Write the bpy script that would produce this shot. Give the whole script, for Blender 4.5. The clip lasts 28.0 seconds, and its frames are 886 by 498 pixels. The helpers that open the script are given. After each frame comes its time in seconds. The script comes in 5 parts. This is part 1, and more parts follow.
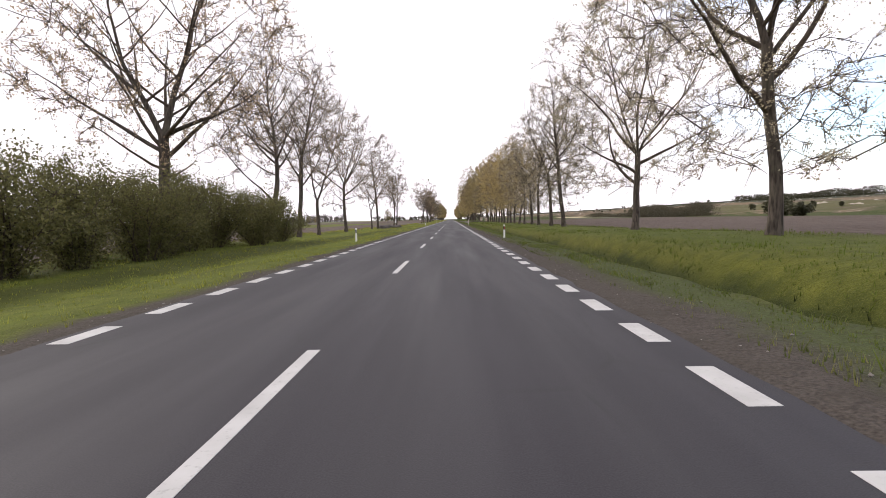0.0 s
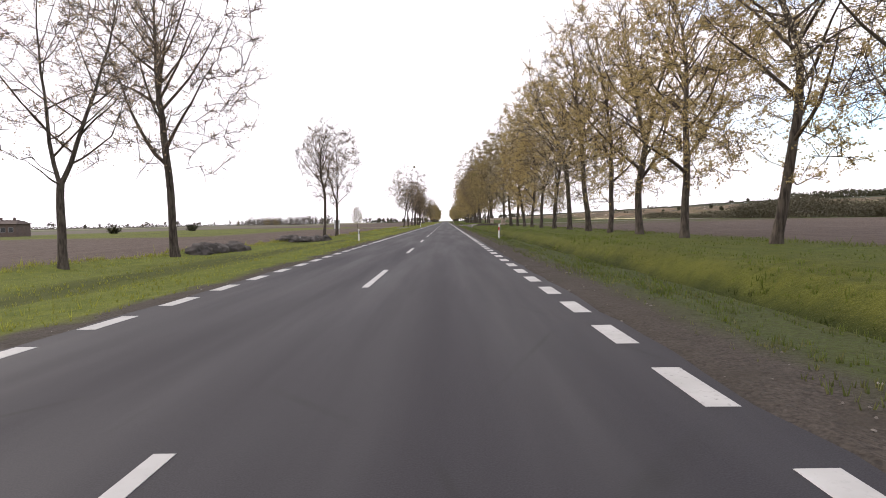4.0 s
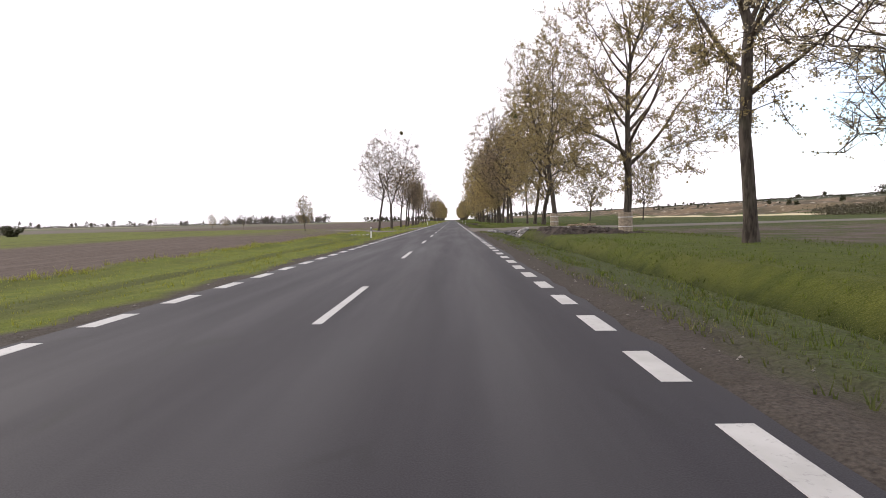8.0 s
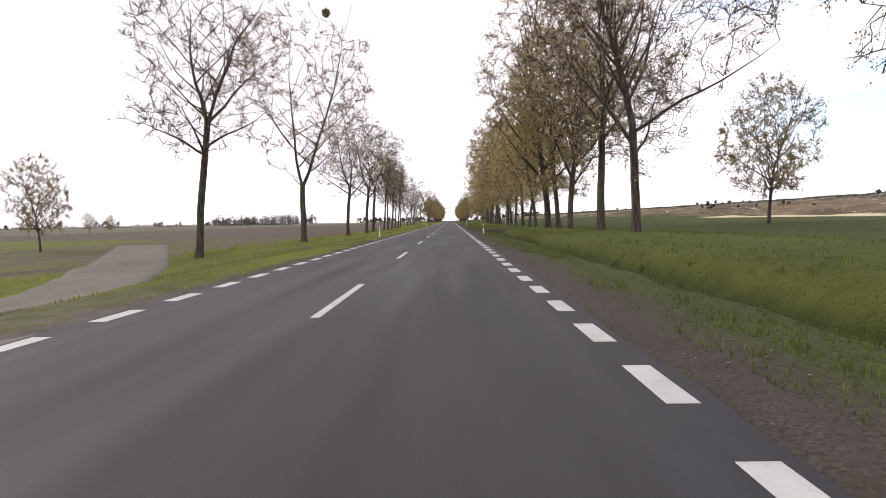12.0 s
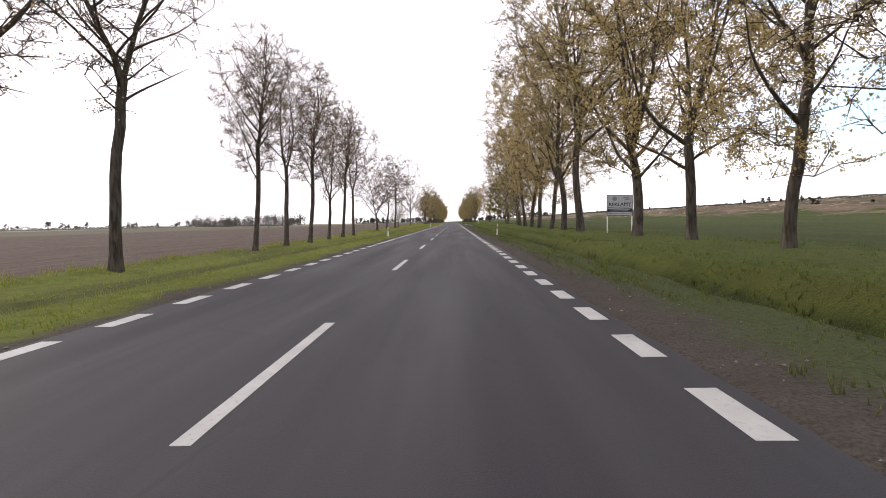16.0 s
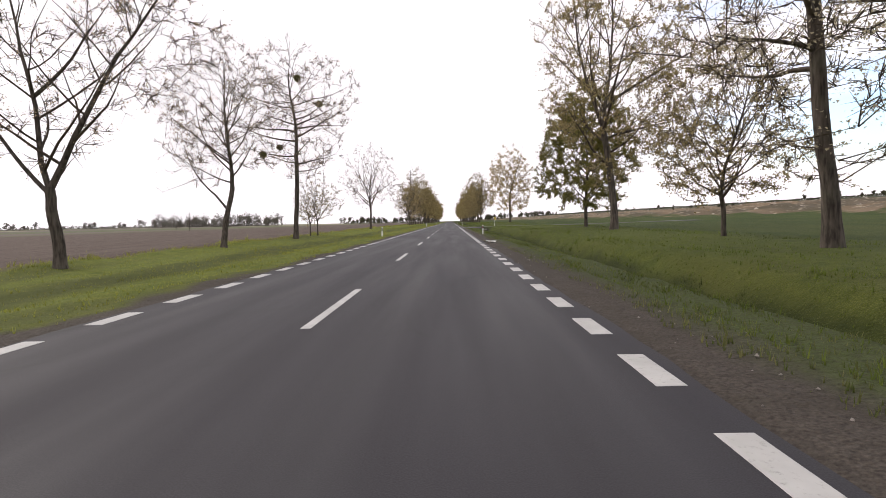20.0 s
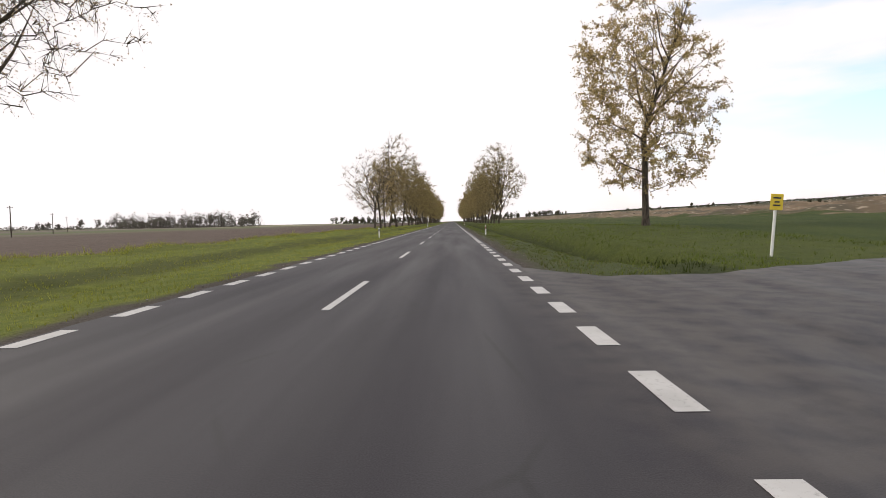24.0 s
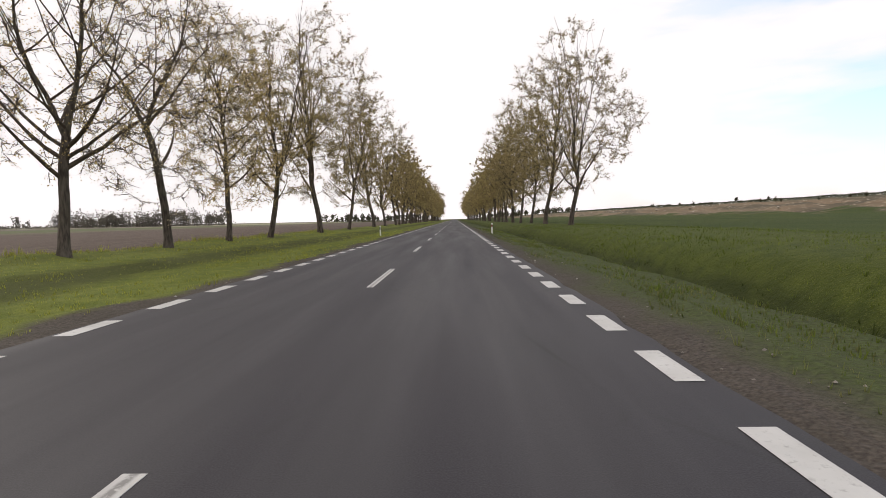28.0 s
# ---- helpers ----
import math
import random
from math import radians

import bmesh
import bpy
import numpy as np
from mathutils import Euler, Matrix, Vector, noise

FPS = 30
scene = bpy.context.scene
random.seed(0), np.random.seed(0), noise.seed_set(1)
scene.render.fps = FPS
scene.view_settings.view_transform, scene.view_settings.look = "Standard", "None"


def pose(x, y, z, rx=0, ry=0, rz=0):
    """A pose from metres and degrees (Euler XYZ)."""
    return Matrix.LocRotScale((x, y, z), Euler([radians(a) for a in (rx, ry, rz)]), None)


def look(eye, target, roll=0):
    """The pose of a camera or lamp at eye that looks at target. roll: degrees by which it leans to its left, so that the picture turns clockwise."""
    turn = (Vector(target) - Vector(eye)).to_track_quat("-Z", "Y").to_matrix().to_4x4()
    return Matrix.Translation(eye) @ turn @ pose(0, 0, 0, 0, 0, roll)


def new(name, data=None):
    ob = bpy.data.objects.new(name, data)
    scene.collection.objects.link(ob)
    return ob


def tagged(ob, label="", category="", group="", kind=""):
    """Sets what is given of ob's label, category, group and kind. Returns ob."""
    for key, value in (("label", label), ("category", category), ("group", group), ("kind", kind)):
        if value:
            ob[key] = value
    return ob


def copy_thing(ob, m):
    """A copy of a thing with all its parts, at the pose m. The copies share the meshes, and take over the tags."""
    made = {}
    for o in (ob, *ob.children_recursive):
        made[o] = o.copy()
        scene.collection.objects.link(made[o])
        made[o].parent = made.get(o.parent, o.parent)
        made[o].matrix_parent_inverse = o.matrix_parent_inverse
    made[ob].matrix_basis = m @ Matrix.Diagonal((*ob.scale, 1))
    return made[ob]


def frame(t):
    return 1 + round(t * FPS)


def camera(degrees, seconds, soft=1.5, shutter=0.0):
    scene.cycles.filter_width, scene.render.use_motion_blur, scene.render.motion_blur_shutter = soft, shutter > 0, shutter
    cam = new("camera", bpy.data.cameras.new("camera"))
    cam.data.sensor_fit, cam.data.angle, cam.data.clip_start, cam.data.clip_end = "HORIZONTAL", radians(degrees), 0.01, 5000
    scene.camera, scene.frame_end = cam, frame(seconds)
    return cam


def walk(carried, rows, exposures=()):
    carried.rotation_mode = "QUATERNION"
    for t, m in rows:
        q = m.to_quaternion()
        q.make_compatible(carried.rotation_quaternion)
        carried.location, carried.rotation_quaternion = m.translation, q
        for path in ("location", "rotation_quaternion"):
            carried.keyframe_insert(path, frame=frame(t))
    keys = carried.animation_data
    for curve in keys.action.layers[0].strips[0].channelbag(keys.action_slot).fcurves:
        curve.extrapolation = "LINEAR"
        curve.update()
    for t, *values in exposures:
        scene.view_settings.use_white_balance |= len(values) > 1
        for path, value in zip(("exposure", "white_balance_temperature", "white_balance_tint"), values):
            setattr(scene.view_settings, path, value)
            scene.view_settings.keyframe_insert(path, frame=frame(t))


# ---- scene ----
# ---- camera and its drive along a straight avenue ----
cam = camera(77.0, 28.0, soft=0.85)
EYE, ROLL = 1.31, 0.97
DRIVE = [  # seconds, across, along, pitch, yaw
    (0.0, 1.40, 0.00, -3.07, 0.84),
    (0.5, 1.39, 12.45, -2.93, 0.74),
    (1.0, 1.39, 24.91, -2.94, 0.65),
    (1.5, 1.42, 37.38, -2.90, 0.59),
    (2.0, 1.47, 49.77, -3.01, 0.52),
    (2.5, 1.51, 62.06, -2.99, 0.34),
    (3.0, 1.56, 74.32, -2.91, 0.25),
    (3.5, 1.60, 86.25, -2.89, 0.23),
    (4.0, 1.64, 98.60, -2.88, 0.33),
    (4.5, 1.68, 111.25, -2.87, 0.49),
    (5.0, 1.71, 124.00, -2.90, 0.66),
    (5.5, 1.73, 136.75, -2.97, 0.80),
    (6.0, 1.74, 148.51, -3.08, 0.87),
    (6.5, 1.72, 161.04, -2.92, 1.00),
    (7.0, 1.71, 173.54, -3.22, 1.09),
    (7.5, 1.74, 186.02, -3.17, 1.07),
    (8.0, 1.77, 198.35, -3.01, 1.03),
    (8.5, 1.80, 210.32, -3.10, 0.98),
    (9.0, 1.82, 222.14, -3.00, 0.91),
    (9.5, 1.84, 233.98, -2.80, 0.86),
    (10.0, 1.86, 245.88, -2.90, 0.89),
    (10.5, 1.88, 257.83, -2.75, 0.83),
    (11.0, 1.89, 269.83, -2.67, 0.72),
    (11.5, 1.91, 281.92, -2.87, 0.75),
    (12.0, 1.91, 294.07, -2.92, 0.86),
    (12.5, 1.90, 306.34, -2.67, 0.93),
    (13.0, 1.88, 318.70, -2.67, 0.98),
    (13.5, 1.85, 331.14, -2.79, 1.02),
    (14.0, 1.81, 343.67, -2.91, 1.07),
    (14.5, 1.77, 356.29, -2.95, 1.13),
    (15.0, 1.72, 368.99, -2.78, 1.20),
    (15.5, 1.69, 381.71, -2.66, 1.17),
    (16.0, 1.66, 394.52, -2.84, 1.15),
    (16.5, 1.66, 407.54, -2.78, 1.13),
    (17.0, 1.67, 420.67, -2.89, 1.09),
    (17.5, 1.70, 433.73, -2.99, 1.12),
    (18.0, 1.72, 446.70, -2.91, 1.14),
    (18.5, 1.74, 459.62, -2.88, 1.13),
    (19.0, 1.77, 472.59, -2.84, 1.05),
    (19.5, 1.79, 485.68, -2.89, 0.93),
    (20.0, 1.83, 498.85, -2.87, 0.82),
    (20.5, 1.87, 512.12, -2.77, 0.74),
    (21.0, 1.91, 525.43, -2.77, 0.72),
    (21.5, 1.94, 538.69, -2.88, 0.77),
    (22.0, 1.96, 551.97, -2.96, 0.81),
    (22.5, 1.97, 565.27, -3.02, 0.84),
    (23.0, 1.96, 578.61, -3.03, 0.88),
    (23.5, 1.95, 592.25, -2.99, 0.94),
    (24.0, 1.93, 605.45, -2.85, 1.03),
    (24.5, 1.91, 618.98, -2.80, 1.03),
    (25.0, 1.88, 632.46, -2.88, 1.02),
    (25.5, 1.83, 645.76, -2.82, 1.06),
    (26.0, 1.78, 658.93, -2.97, 1.12),
    (26.5, 1.75, 672.01, -3.10, 1.08),
    (27.0, 1.72, 685.02, -3.02, 1.08),
    (27.5, 1.71, 697.97, -3.17, 1.12),
    (28.0, 1.69, 710.88, -3.07, 1.24),
]
walk(cam, [(t, pose(x, y, EYE, 90 + p, ROLL, w)) for t, x, y, p, w in DRIVE], [(0, 0.0, 6500, 14), (12, 0.0, 6500, 14), (20, -0.12, 6600, 13), (24, -0.27, 6750, 10), (28, -0.28, 6750, 10)])

# ---- sky and sun ----
SUN_UP, SUN_AZ = 34.0, 62.0  # height; degrees to the left of the road's heading


def sky():
    w = bpy.data.worlds.new("sky")
    scene.world = w
    w.use_nodes = True
    nt = w.node_tree
    nt.nodes.clear()
    out, bg = nt.nodes.new("ShaderNodeOutputWorld"), nt.nodes.new("ShaderNodeBackground")
    air = nt.nodes.new("ShaderNodeTexSky")
    air.sky_type, air.sun_disc = "NISHITA", False
    air.sun_elevation, air.sun_rotation = radians(SUN_UP), radians(-SUN_AZ)
    air.dust_density, air.air_density = 2.0, 1.0
    tc = nt.nodes.new("ShaderNodeTexCoord")
    mp = nt.nodes.new("ShaderNodeMapping")
    mp.inputs["Scale"].default_value = (1.0, 1.0, 4.5)
    cl = nt.nodes.new("ShaderNodeTexNoise")
    cl.inputs["Scale"].default_value, cl.inputs["Detail"].default_value = 2.3, 6.0
    ramp = nt.nodes.new("ShaderNodeMapRange")
    ramp.inputs["From Min"].default_value, ramp.inputs["From Max"].default_value = 0.34, 0.52
    sep = nt.nodes.new("ShaderNodeSeparateXYZ")
    haze = nt.nodes.new("ShaderNodeMapRange")  # cloud veil thickens to the left, where the sun is
    haze.inputs["From Min"].default_value, haze.inputs["From Max"].default_value = 0.62, 0.22
    haze.inputs["To Max"].default_value = 1.0
    mx = nt.nodes.new("ShaderNodeMath")
    mx.operation = "MAXIMUM"
    mix = nt.nodes.new("ShaderNodeMix")
    mix.data_type = "RGBA"
    thin = nt.nodes.new("ShaderNodeVectorMath")
    thin.operation = "SCALE"
    thin.inputs["Scale"].default_value = 4.3
    mix.inputs["B"].default_value = (15.0, 14.5, 15.0, 1)
    for a, b in ((tc.outputs["Generated"], mp.inputs[0]), (mp.outputs[0], cl.inputs["Vector"]), (cl.outputs["Fac"], ramp.inputs["Value"]),
                 (tc.outputs["Generated"], sep.inputs[0]), (sep.outputs["X"], haze.inputs["Value"]), (ramp.outputs[0], mx.inputs[0]),
                 (haze.outputs[0], mx.inputs[1]), (mx.outputs[0], mix.inputs["Factor"]), (air.outputs[0], thin.inputs[0]), (thin.outputs[0], mix.inputs["A"]),
                 (mix.outputs["Result"], bg.inputs["Color"]), (bg.outputs[0], out.inputs[0])):
        nt.links.new(a, b)
    bg.inputs["Strength"].default_value = 0.085


sky()
sun = bpy.data.lights.new("sun", "SUN")
sun.energy, sun.angle, sun.color = 1.6, radians(9), (1.0, 0.93, 0.82)
sun_lamp = new("sun", sun)
az = radians(90 + SUN_AZ)
sun_dir = Vector((math.cos(az) * math.cos(radians(SUN_UP)), math.sin(az) * math.cos(radians(SUN_UP)), math.sin(radians(SUN_UP))))
sun_lamp.matrix_world = look(sun_dir * 100, (0, 0, 0))


# ---- materials ----
class Nodes:
    """A small help to write node materials."""

    def __init__(self, name, rough=0.8, spec=0.3):
        self.mat = bpy.data.materials.new(name)
        self.mat.use_nodes = True
        self.nt = self.mat.node_tree
        self.bsdf = self.nt.nodes["Principled BSDF"]
        self.bsdf.inputs["Roughness"].default_value = rough
        self.bsdf.inputs["Specular IOR Level"].default_value = spec
        geo = self.node("ShaderNodeNewGeometry")
        self.place, self.island = geo.outputs["Position"], geo.outputs["Random Per Island"]
        sep = self.node("ShaderNodeSeparateXYZ")
        self.link(self.place, sep.inputs[0])
        self.x, self.y, self.z = sep.outputs
        self.local = self.node("ShaderNodeTexCoord").outputs["Object"]
        self.random = self.node("ShaderNodeObjectInfo").outputs["Random"]

    def node(self, kind):
        return self.nt.nodes.new(kind)

    def link(self, a, b):
        self.nt.links.new(a, b)

    def put(self, value, socket):
        if isinstance(value, (int, float)):
            socket.default_value = value
        elif isinstance(value, tuple):
            socket.default_value = (*value, 1)
        else:
            self.link(value, socket)

    def noise(self, scale, detail=3.0, where=None, stretch=None, rough=0.5):
        n = self.node("ShaderNodeTexNoise")
        n.inputs["Scale"].default_value, n.inputs["Detail"].default_value, n.inputs["Roughness"].default_value = scale, detail, rough
        v = self.place if where is None else where
        if stretch:
            m = self.node("ShaderNodeMapping")
            m.inputs["Scale"].default_value = stretch
            self.link(v, m.inputs[0])
            v = m.outputs[0]
        self.link(v, n.inputs["Vector"])
        return n.outputs["Fac"]

    def cells(self, scale, stretch=None, feature="F1"):
        n = self.node("ShaderNodeTexVoronoi")
        n.feature = feature
        n.inputs["Scale"].default_value = scale
        v = self.place
        if stretch:
            m = self.node("ShaderNodeMapping")
            m.inputs["Scale"].default_value = stretch
            self.link(v, m.inputs[0])
            v = m.outputs[0]
        self.link(v, n.inputs["Vector"])
        return n

    def ramp(self, value, a, b, to_a=0.0, to_b=1.0):
        n = self.node("ShaderNodeMapRange")
        self.put(value, n.inputs["Value"])
        for key, v in (("From Min", a), ("From Max", b), ("To Min", to_a), ("To Max", to_b)):
            n.inputs[key].default_value = v
        return n.outputs[0]

    def math(self, op, a, b=0.0):
        n = self.node("ShaderNodeMath")
        n.operation = op
        self.put(a, n.inputs[0]), self.put(b, n.inputs[1])
        return n.outputs[0]

    def mix(self, fac, a, b):
        n = self.node("ShaderNodeMix")
        n.data_type = "RGBA"
        self.put(fac, n.inputs["Factor"]), self.put(a, n.inputs["A"]), self.put(b, n.inputs["B"])
        return n.outputs["Result"]

    def between(self, value, a, b, soft):
        up = self.ramp(value, a - soft, a + soft)
        down = self.ramp(value, b - soft, b + soft, 1.0, 0.0)
        return self.math("MULTIPLY", up, down)

    def bump(self, height, strength, distance):
        n = self.node("ShaderNodeBump")
        n.inputs["Strength"].default_value, n.inputs["Distance"].default_value = strength, distance
        self.link(height, n.inputs["Height"])
        self.link(n.outputs[0], self.bsdf.inputs["Normal"])

    def done(self, colour, rough=None):
        self.put(colour, self.bsdf.inputs["Base Color"])
        if rough is not None:
            self.put(rough, self.bsdf.inputs["Roughness"])
        return self.mat


def plain(name, a, b, scale=4.0, rough=0.7, bump=0.0, where="local", spec=0.3):
    m = Nodes(name, rough, spec)
    v = m.local if where == "local" else m.place
    n = m.noise(scale, 5.0, v)
    if bump:
        m.bump(m.noise(scale * 6, 4.0, v), bump, 0.02)
    return m.done(m.mix(m.ramp(n, 0.3, 0.7), a, b))


def asphalt():
    m = Nodes("asphalt", 0.75, 0.35)
    grain, patch, wear = m.noise(90, 3), m.noise(0.6, 4), m.noise(1.0, 4, None, (1.1, 0.07, 1))
    c = m.mix(m.ramp(grain, 0.3, 0.7), (0.0156, 0.0143, 0.0182), (0.0333, 0.0308, 0.0366))
    c = m.mix(m.ramp(wear, 0.35, 0.75, 0.0, 0.35), c, (0.0372, 0.0356, 0.038))
    track = m.math("ADD", m.between(m.x, 0.7, 1.3, 0.3), m.between(m.x, 2.2, 2.8, 0.3))
    c = m.mix(m.math("MULTIPLY", track, 0.35), c, (0.0372, 0.0356, 0.038))
    c = m.mix(m.ramp(patch, 0.55, 0.75, 0.0, 0.35), c, (0.03, 0.03, 0.033))
    crack = m.cells(0.35, (1, 0.5, 1), "DISTANCE_TO_EDGE").outputs["Distance"]
    c = m.mix(m.math("MULTIPLY", m.ramp(crack, 0.004, 0.012, 1.0, 0.0), m.ramp(patch, 0.5, 0.65, 0.0, 0.6)), c, (0.016, 0.016, 0.016))
    spill = m.math("ADD", m.between(m.y, 261.5, 284.0, 2.0), m.math("MULTIPLY", m.between(m.y, 607.0, 624.0, 2.0), 0.5))
    spill = m.math("MULTIPLY", spill, m.math("MULTIPLY", m.ramp(m.x, 2.6, 3.9), m.ramp(m.noise(2.2, 5), 0.30, 0.60)))
    c = m.mix(spill, c, (0.105, 0.093, 0.081))
    m.bump(grain, 0.35, 0.004)
    return m.done(c, m.ramp(wear, 0.3, 0.7, 0.82, 0.62))


def marking():
    m = Nodes("road_paint", 0.55, 0.4)
    n, big = m.noise(16, 6, None, None, 0.7), m.noise(2.2, 4)
    c = m.mix(m.ramp(big, 0.3, 0.7), (0.39, 0.385, 0.37), (0.50, 0.495, 0.48))
    worn = m.math("MULTIPLY", m.ramp(n, 0.56, 0.72), m.ramp(m.random, 0.0, 1.0, 0.15, 0.75))
    dusty = m.math("MULTIPLY", m.between(m.y, 261.0, 271.0, 2.5), m.ramp(m.noise(3.5, 4), 0.35, 0.6))
    worn = m.math("MAXIMUM", worn, m.math("MULTIPLY", dusty, m.ramp(m.x, 2.0, 3.0)))
    inner = m.node("ShaderNodeSeparateXYZ")
    m.link(m.local, inner.inputs[0])
    hollow = m.math("MULTIPLY", m.between(inner.outputs[0], -0.026, 0.026, 0.010), m.math("MULTIPLY", m.between(m.x, -1.0, 1.0, 0.1), m.ramp(m.y, 632.0, 650.0, 0.0, 0.85)))
    worn = m.math("MAXIMUM", worn, m.math("MULTIPLY", hollow, m.ramp(n, 0.35, 0.5)))
    m.bump(n, 0.3, 0.003)
    return m.done(m.mix(worn, c, (0.14, 0.135, 0.13)))


def ground_mat():
    m = Nodes("ground", 0.95, 0.12)
    wob = m.math("SUBTRACT", m.noise(0.45, 4), 0.5)
    fine, mid, big = m.noise(14, 4), m.noise(1.6, 4), m.noise(0.11, 4)
    xx = m.math("ADD", m.x, m.math("MULTIPLY", wob, 2.2))
    xf = m.math("ADD", m.x, m.math("MULTIPLY", wob, 5.0))
    # grass
    grass = m.mix(m.ramp(mid, 0.3, 0.7), (0.039, 0.058, 0.011), (0.077, 0.094, 0.018))
    grass = m.mix(m.ramp(big, 0.4, 0.65), grass, (0.080, 0.088, 0.022))
    grass = m.mix(m.ramp(fine, 0.5, 0.8, 0.0, 0.5), grass, (0.05, 0.06, 0.018))
    speck = m.noise(46, 3, None, (1.0, 0.6, 1.0))
    lush = m.mix(m.ramp(mid, 0.3, 0.7), (0.030, 0.046, 0.010), (0.055, 0.073, 0.015))
    stretch = m.noise(0.5, 4, None, (0.5, 0.08, 1))
    lush = m.mix(m.ramp(stretch, 0.4, 0.7, 0.0, 0.7), lush, (0.074, 0.080, 0.022))
    lush = m.mix(m.ramp(m.y, 480.0, 620.0, 0.0, 0.8), lush, m.mix(m.ramp(stretch, 0.35, 0.65), (0.022, 0.042, 0.007), (0.046, 0.068, 0.011)))
    # left verge grass, brightened: sun and glare are put into its colour
    young = m.mix(m.ramp(mid, 0.3, 0.7), (0.085, 0.112, 0.015), (0.150, 0.170, 0.026))
    young = m.mix(m.ramp(stretch, 0.50, 0.66, 0.0, 0.75), young, (0.058, 0.066, 0.014))
    grass = m.mix(m.ramp(stretch, 0.52, 0.68, 0.0, 0.6), grass, (0.050, 0.050, 0.016))
    # dark strip along the left dip: the ridges' shade painted into the grass
    young = m.mix(m.math("MULTIPLY", m.between(xx, -11.6, -9.0, 0.7), 0.8), young, (0.048, 0.056, 0.013))
    # ditch bottom: its shade is put into a darker grass colour
    ditch_shade = m.mix(m.ramp(mid, 0.3, 0.7), (0.015, 0.023, 0.006), (0.034, 0.045, 0.010))
    early = m.mix(m.ramp(mid, 0.3, 0.7), (0.088, 0.092, 0.017), (0.150, 0.148, 0.026))
    grass = m.mix(m.ramp(m.y, 100.0, 240.0, 0.6, 0.1), grass, early)
    deep = m.mix(m.ramp(mid, 0.3, 0.7), (0.028, 0.044, 0.008), (0.060, 0.078, 0.014))
    grass = m.mix(m.ramp(m.y, 480.0, 640.0, 0.0, 0.75), grass, deep)
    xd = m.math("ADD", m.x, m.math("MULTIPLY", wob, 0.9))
    grass = m.mix(m.math("MULTIPLY", m.between(xd, 7.2, 9.2, 0.22), 0.92), grass, ditch_shade)
    grass = m.mix(m.math("MULTIPLY", m.between(xx, 10.6, 18.0, 1.0), m.math("MULTIPLY", m.ramp(big, 0.35, 0.6, 0.3, 0.85), m.ramp(m.y, 480.0, 640.0, 1.0, 0.3))), grass, m.mix(m.ramp(mid, 0.3, 0.7), (0.050, 0.072, 0.011), (0.093, 0.112, 0.019)))
    grass = m.mix(m.ramp(m.x, -1.0, 1.0, 1.0, 0.0), grass, young)
    c = m.mix(m.ramp(m.x, 17.0, 21.0), grass, lush)
    c = m.mix(m.ramp(speck, 0.46, 0.62, 0.0, 0.5), c, (0.030, 0.036, 0.010))
    c = m.mix(m.ramp(speck, 0.44, 0.32, 0.0, 0.35), c, (0.165, 0.160, 0.050))
    # ploughed fields
    clod, row = m.noise(5, 5), m.noise(1.3, 4, None, (1.2, 0.06, 1))
    soil = m.mix(m.ramp(clod, 0.3, 0.7), (0.055, 0.042, 0.034), (0.115, 0.088, 0.072))
    soil = m.mix(m.ramp(row, 0.4, 0.65, 0.0, 0.6), soil, (0.135, 0.105, 0.088))
    left_soil = m.math("MULTIPLY", m.ramp(m.math("ADD", m.x, m.math("MULTIPLY", wob, 2.0)), -18.6, -17.4, 1.0, 0.0), m.ramp(m.x, -150.0, -120.0))
    meadow = m.between(m.math("ADD", m.y, m.math("MULTIPLY", wob, 14.0)), 303.0, 388.0, 8.0)
    meadow = m.math("MULTIPLY", meadow, m.math("MAXIMUM", m.ramp(xf, -46.0, -41.0, 1.0, 0.0), m.ramp(m.noise(0.3, 5), 0.44, 0.60, 0.1, 0.75)))
    meadow = m.math("MAXIMUM", meadow, m.math("MULTIPLY", m.between(m.y, 215.0, 388.0, 3.0), m.ramp(m.x, -52.0, -46.0, 1.0, 0.0)))
    left_soil = m.math("MULTIPLY", left_soil, m.math("SUBTRACT", 1.0, m.math("MULTIPLY", meadow, 0.9)))
    right_soil = m.math("MULTIPLY", m.between(xf, 19.5, 80.0, 1.2), m.math("MULTIPLY", m.ramp(m.y, 250.0, 262.0, 1.0, 0.0), m.math("MAXIMUM", m.ramp(m.y, 205.0, 228.0, 1.0, 0.0), m.ramp(m.noise(0.25, 5), 0.40, 0.56))))
    c = m.mix(left_soil, c, soil)
    c = m.mix(right_soil, c, soil)
    # far strips of fields, greyed to put haze into their colours
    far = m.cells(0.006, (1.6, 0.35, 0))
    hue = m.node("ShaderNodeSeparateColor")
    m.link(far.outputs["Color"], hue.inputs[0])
    hazy_strip = m.mix(m.ramp(hue.outputs[0], 0.35, 0.5), (0.100, 0.112, 0.055), (0.125, 0.108, 0.092))
    hazy_strip = m.mix(m.ramp(hue.outputs[1], 0.72, 0.76), hazy_strip, (0.26, 0.25, 0.17))
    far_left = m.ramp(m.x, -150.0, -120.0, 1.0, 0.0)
    c = m.mix(far_left, c, hazy_strip)
    bank = m.noise(0.05, 5, None, (1, 0.35, 1))
    tan = m.mix(m.ramp(bank, 0.42, 0.6), (0.175, 0.128, 0.084), (0.088, 0.074, 0.050))
    tan = m.mix(m.ramp(m.noise(0.4, 4), 0.58, 0.7, 0.0, 0.7), tan, (0.40, 0.34, 0.26))
    xr = m.math("ADD", m.x, m.math("MULTIPLY", m.math("SUBTRACT", big, 0.5), 60.0))
